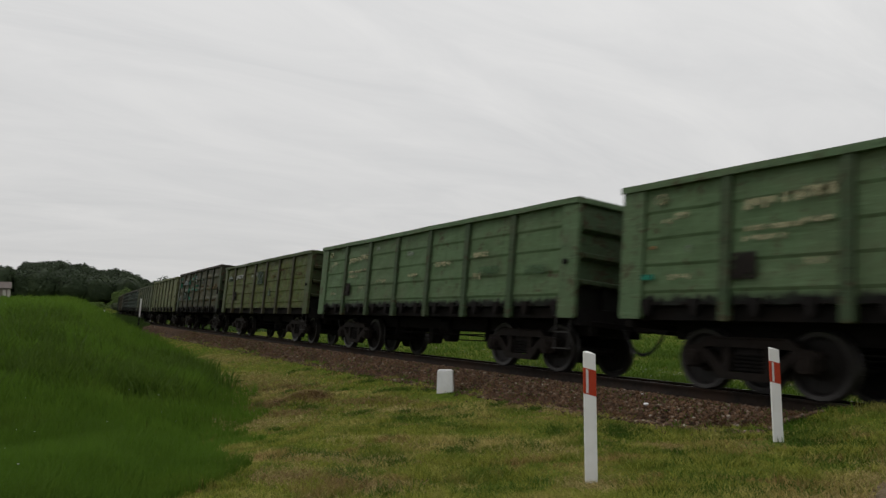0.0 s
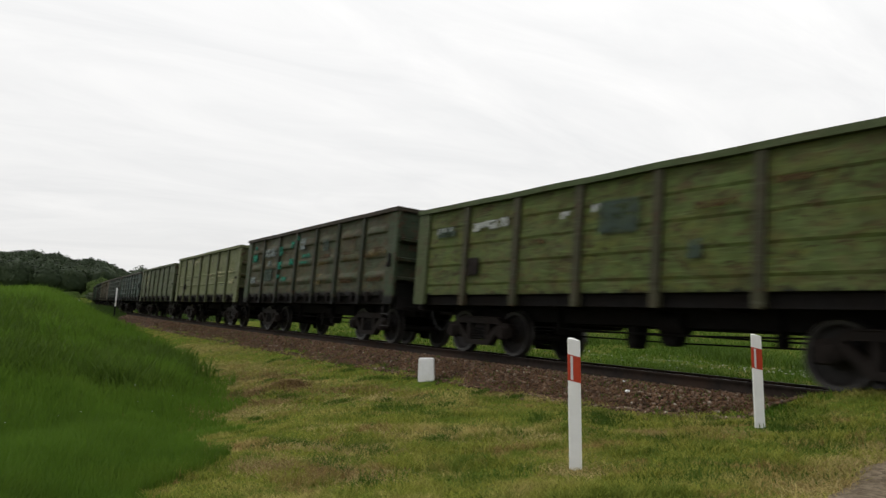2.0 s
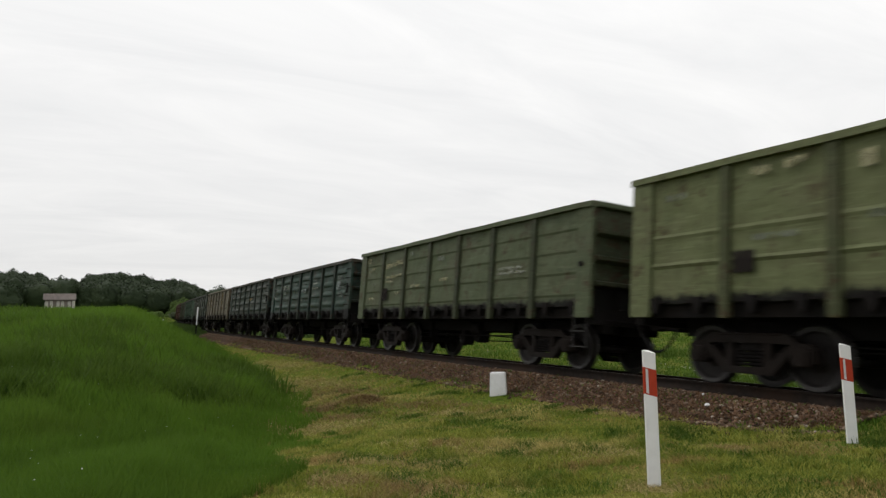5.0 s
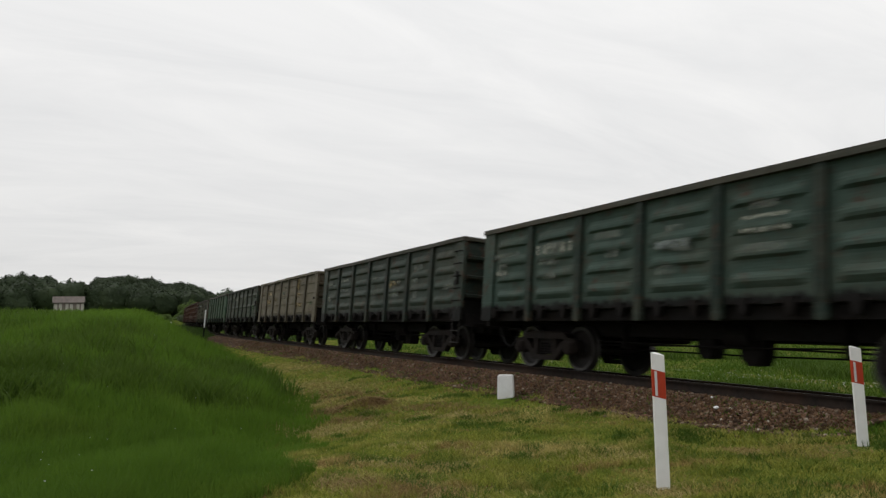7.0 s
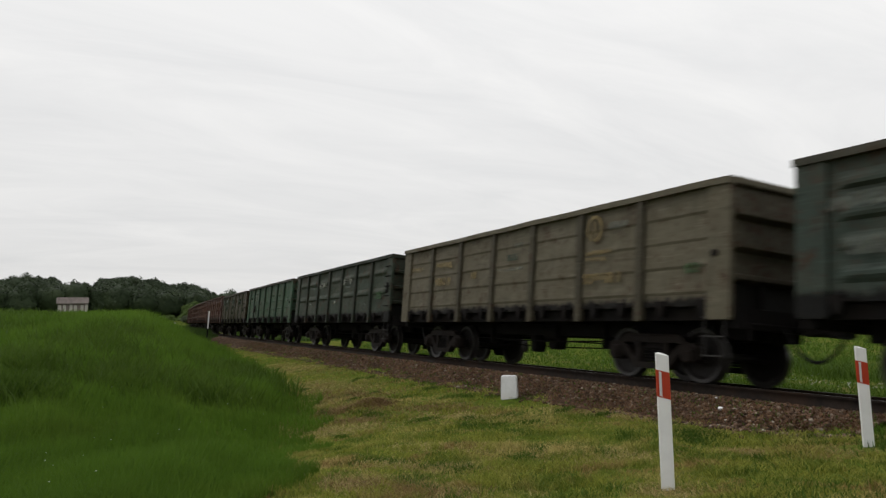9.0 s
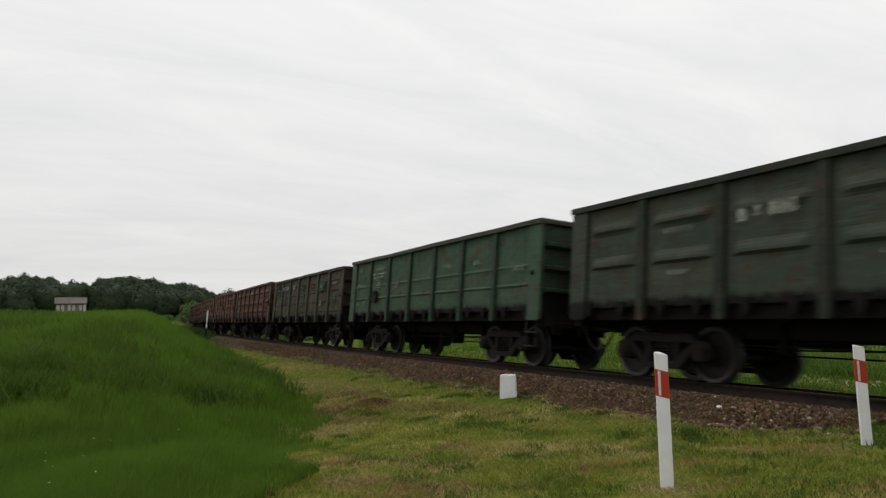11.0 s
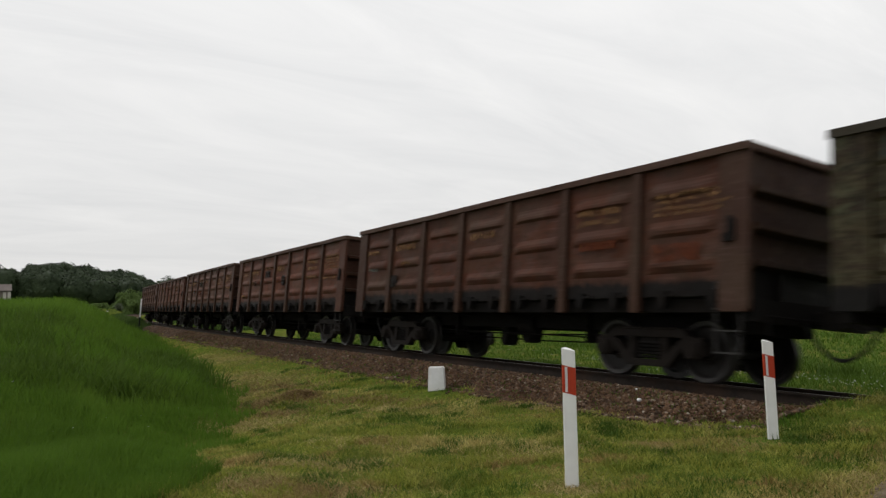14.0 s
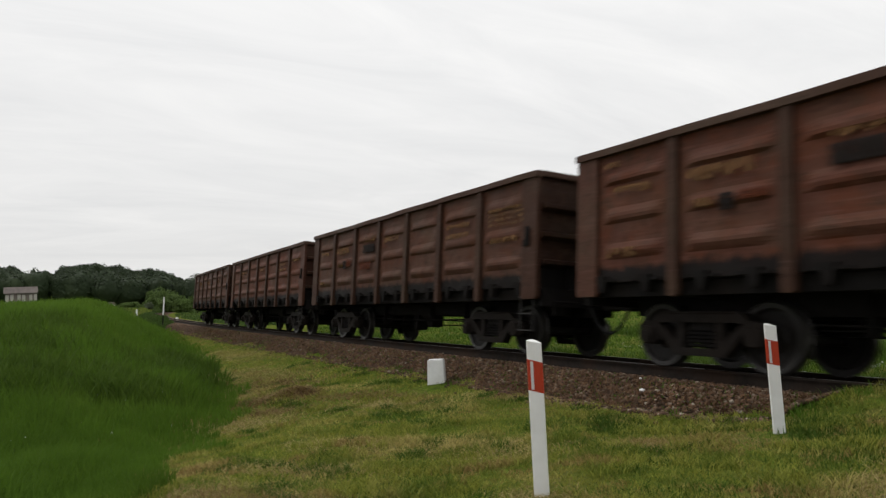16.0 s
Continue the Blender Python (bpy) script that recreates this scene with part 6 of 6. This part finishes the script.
def woods():
    """Crowded crowns on the hill: each a lobed core wrapped in small leaf sprays."""
    rng = np.random.default_rng(51)
    bm = bmesh.new()
    bmesh.ops.create_icosphere(bm, subdivisions=2, radius=1.0)
    base = np.array([v.co[:] for v in bm.verts])
    tri = np.array([[v.index for v in f.verts] for f in bm.faces])
    bm.free()
    cores, sprays = [], []

    def reach(d, ph):
        """How far the crown reaches in each direction: broad lobes and smaller boughs."""
        a = np.sin(d * 2.6 + ph[0]) @ np.array([0.10, 0.10, 0.07]) + np.sin(d * 6.1 + ph[1]) @ np.array([0.08, 0.08, 0.07])
        return (1 + a)[:, None]

    for k in range(640):
        az = -13 + 28 * rng.random()
        r = 262 + 160 * rng.random() ** 0.85
        x, y = -r * math.cos(radians(az)), r * math.sin(radians(az))
        lift = 1.2 + r * (0.022 + (float(np.interp(az, *zip(*RIDGE))) - 0.022) * min(1, (r - 270) / 130)) - 11.5
        g = max(float(land(x, y)), lift)
        wide = 3.3 + 2.5 * rng.random()
        high = 4.9 + 1.0 * rng.random()
        c = np.array([x, y, g + 11.6 - high + 1.6 * (rng.random() - 0.6)])
        s = np.array([wide, wide * (0.85 + 0.3 * rng.random()), high])
        ph = rng.random((2, 3)) * 6.28
        cores.append(base * s * 0.93 * reach(base, ph) + c)
        m = 600
        d = rng.normal(size=(m, 3))
        d[:, 2] = np.where(d[:, 2] < -0.6, -d[:, 2], d[:, 2])
        d /= np.linalg.norm(d, axis=1, keepdims=True)
        p = c + d * s * reach(d, ph) * (0.92 + 0.12 * rng.random((m, 1)))
        side = np.cross(d, rng.normal(size=(m, 3)))
        side /= np.linalg.norm(side, axis=1, keepdims=True)
        e1, e2 = d + 0.12 * side, d + 0.12 * np.cross(d, side)
        e1 /= np.linalg.norm(e1, axis=1, keepdims=True)
        e2 /= np.linalg.norm(e2, axis=1, keepdims=True)
        at = d * s * reach(d, ph)
        nrm = np.cross(e1 * s * reach(e1, ph) - at, e2 * s * reach(e2, ph) - at)
        nrm /= np.linalg.norm(nrm, axis=1, keepdims=True)
        nrm = nrm * np.sign((nrm * d).sum(1, keepdims=True)) + 0.26 * rng.normal(size=(m, 3))
        nrm /= np.linalg.norm(nrm, axis=1, keepdims=True)
        u = np.cross(nrm, rng.normal(size=(m, 3)))
        u /= np.linalg.norm(u, axis=1, keepdims=True)
        w = np.cross(nrm, u)
        q = 0.30 + 0.28 * rng.random((m, 1))
        sprays.append(np.stack([p + u * q, p - 0.6 * u * q + 0.8 * w * q, p - 0.5 * u * q - 0.85 * w * q], 1))
    v = np.concatenate(cores)
    f = (tri[None] + len(base) * np.arange(len(cores))[:, None, None]).reshape(-1, 3)
    t = np.concatenate(sprays).reshape(-1, 3)
    f = np.concatenate([f, len(v) + np.arange(len(t)).reshape(-1, 3)])
    tagged(new("woodland", raw_mesh("woodland", np.concatenate([v, t]), f, WOOD_LEAF, True)), "dark green deciduous woodland covering the low hill", "woods", kind="stuff")


def far_hut(az, r, wide, high, label):
    """A small pale building at the foot of the wood."""
    x, y = -r * math.cos(radians(az)), r * math.sin(radians(az))
    e = tagged(new("hut"), label, "hut")
    e.matrix_basis = pose(x, y, float(land(x, y)), 0, 0, 90 - az)
    bm = bmesh.new()
    box(bm, -wide / 2, wide / 2, -1.2, 1.2, -0.5, high)
    part("wall", bm, BOARD, e)
    bm = bmesh.new()
    slab(bm, [(-wide / 2 - 0.2, high - 0.05), (wide / 2 + 0.2, high - 0.05), (wide / 2 - 0.4, high + 0.7), (0.4 - wide / 2, high + 0.7)], -1.4, 1.4)
    part("roof", bm, ROOF, e, "weathered grey roof")


def bush(x, y, high, wide, mat, label, seed, leaf=0.16):
    rng = np.random.default_rng(seed)
    z = float(land(x, y))
    e = tagged(new("bush"), label, "bush")
    e.matrix_basis = pose(x, y, z)
    bm = bmesh.new()
    for i in range(5):
        a = i * 1.3 + seed
        rod(bm, (0, 0, -0.2), (math.cos(a) * wide * 0.25, math.sin(a) * wide * 0.25, high * 0.6), 0.07, 6, 0.02)
    part("stems", bm, BARK, e)
    t = leaf_cloud(rng, np.array([0, 0, high * 0.5]), np.array([wide, wide, high]), 14, 260, leaf)
    part("crown", raw_mesh("crown", t.reshape(-1, 3), np.arange(len(t) * 3).reshape(-1, 3), mat), mat, e)


def hedge():
    def place(az, r):
        return -r * math.cos(radians(az)), r * math.sin(radians(az))
    green = "fresh green bush at the foot of the wood"
    for az, r, h, w, mat, label, leaf in (
            (6.75, 240, 1.8, 2.1, PALE_LEAF, "pale grey-green willow bush", 0.13), (5.5, 235, 1.5, 5.0, BUSH_LEAF, "low green bush at the foot of the wood", 0.22),
            (7.6, 240, 4.2, 4.6, BUSH_LEAF, green, 0.24), (8.5, 245, 5.2, 5.4, BUSH_LEAF, green, 0.24), (9.3, 235, 3.6, 5.0, BUSH_LEAF, green, 0.24),
            (6.95, 252, 4.6, 4.6, BUSH_LEAF, green, 0.24), (7.4, 257, 6.2, 5.6, BUSH_LEAF, green, 0.24), (8.05, 257, 6.8, 5.6, BUSH_LEAF, green, 0.24), (10.4, 240, 4.2, 5.6, BUSH_LEAF, green, 0.24), (11.8, 240, 4.6, 6.0, BUSH_LEAF, green, 0.24)):
        x, y = place(az, r)
        bush(x, y, h, w, mat, label, int(az * 10), leaf)


woods()
hedge()
far_hut(4.27, 232, 1.9, 1.3, "tiny pale hut at the foot of the wood")
far_hut(3.04, 238, 2.6, 1.3, "small grey-roofed hut at the foot of the wood")
meadow_far()
meadow_near()
verge()
trackside_grass()
dead_grass()
weeds()
ballast_bed()
rock_batch("ballast_stones", 34000, -75, -5.25, -1.75, 0.05, 0.030, "crushed brown and grey ballast stones on the shoulder")
track()


def ballast_litter():
    """Dead leaves, stalks and moss caught among the stones."""
    rng = np.random.default_rng(81)
    n = 11000
    s = -5.3 - 40 * rng.random(n) ** 1.7
    lat = -0.5 - 1.25 * rng.random(n) ** 0.7
    x, y, z = bed_point(s, lat)
    brown = rng.random(n) < 0.85
    for name, pick, mat, label in (("dead_litter", brown, LITTER, "dead stalks and leaves among the ballast"), ("ballast_moss", ~brown, TUFT, "small green shoots among the ballast")):
        blades(name, x[pick], y[pick], 0.045, 0.010 + 0.0007 * np.hypot(x, y)[pick], mat, label, 82, lean=1.5, sink=-0.02, ground_at=z[pick])


ballast_litter()


def white_stone(x, y, size, seed):
    bm = bmesh.new()
    bmesh.ops.create_icosphere(bm, subdivisions=2, radius=size)
    for v in bm.verts:
        v.co *= 1 + 0.4 * noise.noise(v.co * 14 + Vector((seed, 0, 0)))
        v.co.z *= 0.6
    ob = new("pale_stone", mesh_of("pale_stone", bm, STONEWHITE))
    ob.location = (x, y, float(bed_point(math.asin(x / R) * R, R - math.hypot(x, y - YC))[2, 0]) + 0.045)
    tagged(ob, "pale limestone lump lying on the ballast shoulder", "stone")


white_stone(-7.41, 8.5, 0.042, 1)
white_stone(-7.9, 8.95, 0.022, 2)


def motions():
    rows = [i * 0.5 for i in range(33)]
    for k, w in enumerate(TRAIN):
        walk(w, [(t, track_pose(wagon_at(k, t))) for t in rows])
    for sgn in (-1, 1):
        first = WHEELS[sgn][0]
        walk(first, [(i / FPS, Matrix.Translation((sgn * 0.925, 0, 0.44)) @ Matrix.Rotation((travelled(i / FPS) / 0.472) % (2 * math.pi), 4, "Y")) for i in range(481)])
        turning = first.animation_data
        for other in WHEELS[sgn][1:]:
            other.rotation_mode = "QUATERNION"
            same = other.animation_data_create()
            same.action = turning.action
            same.action_slot = turning.action_slot


motions()
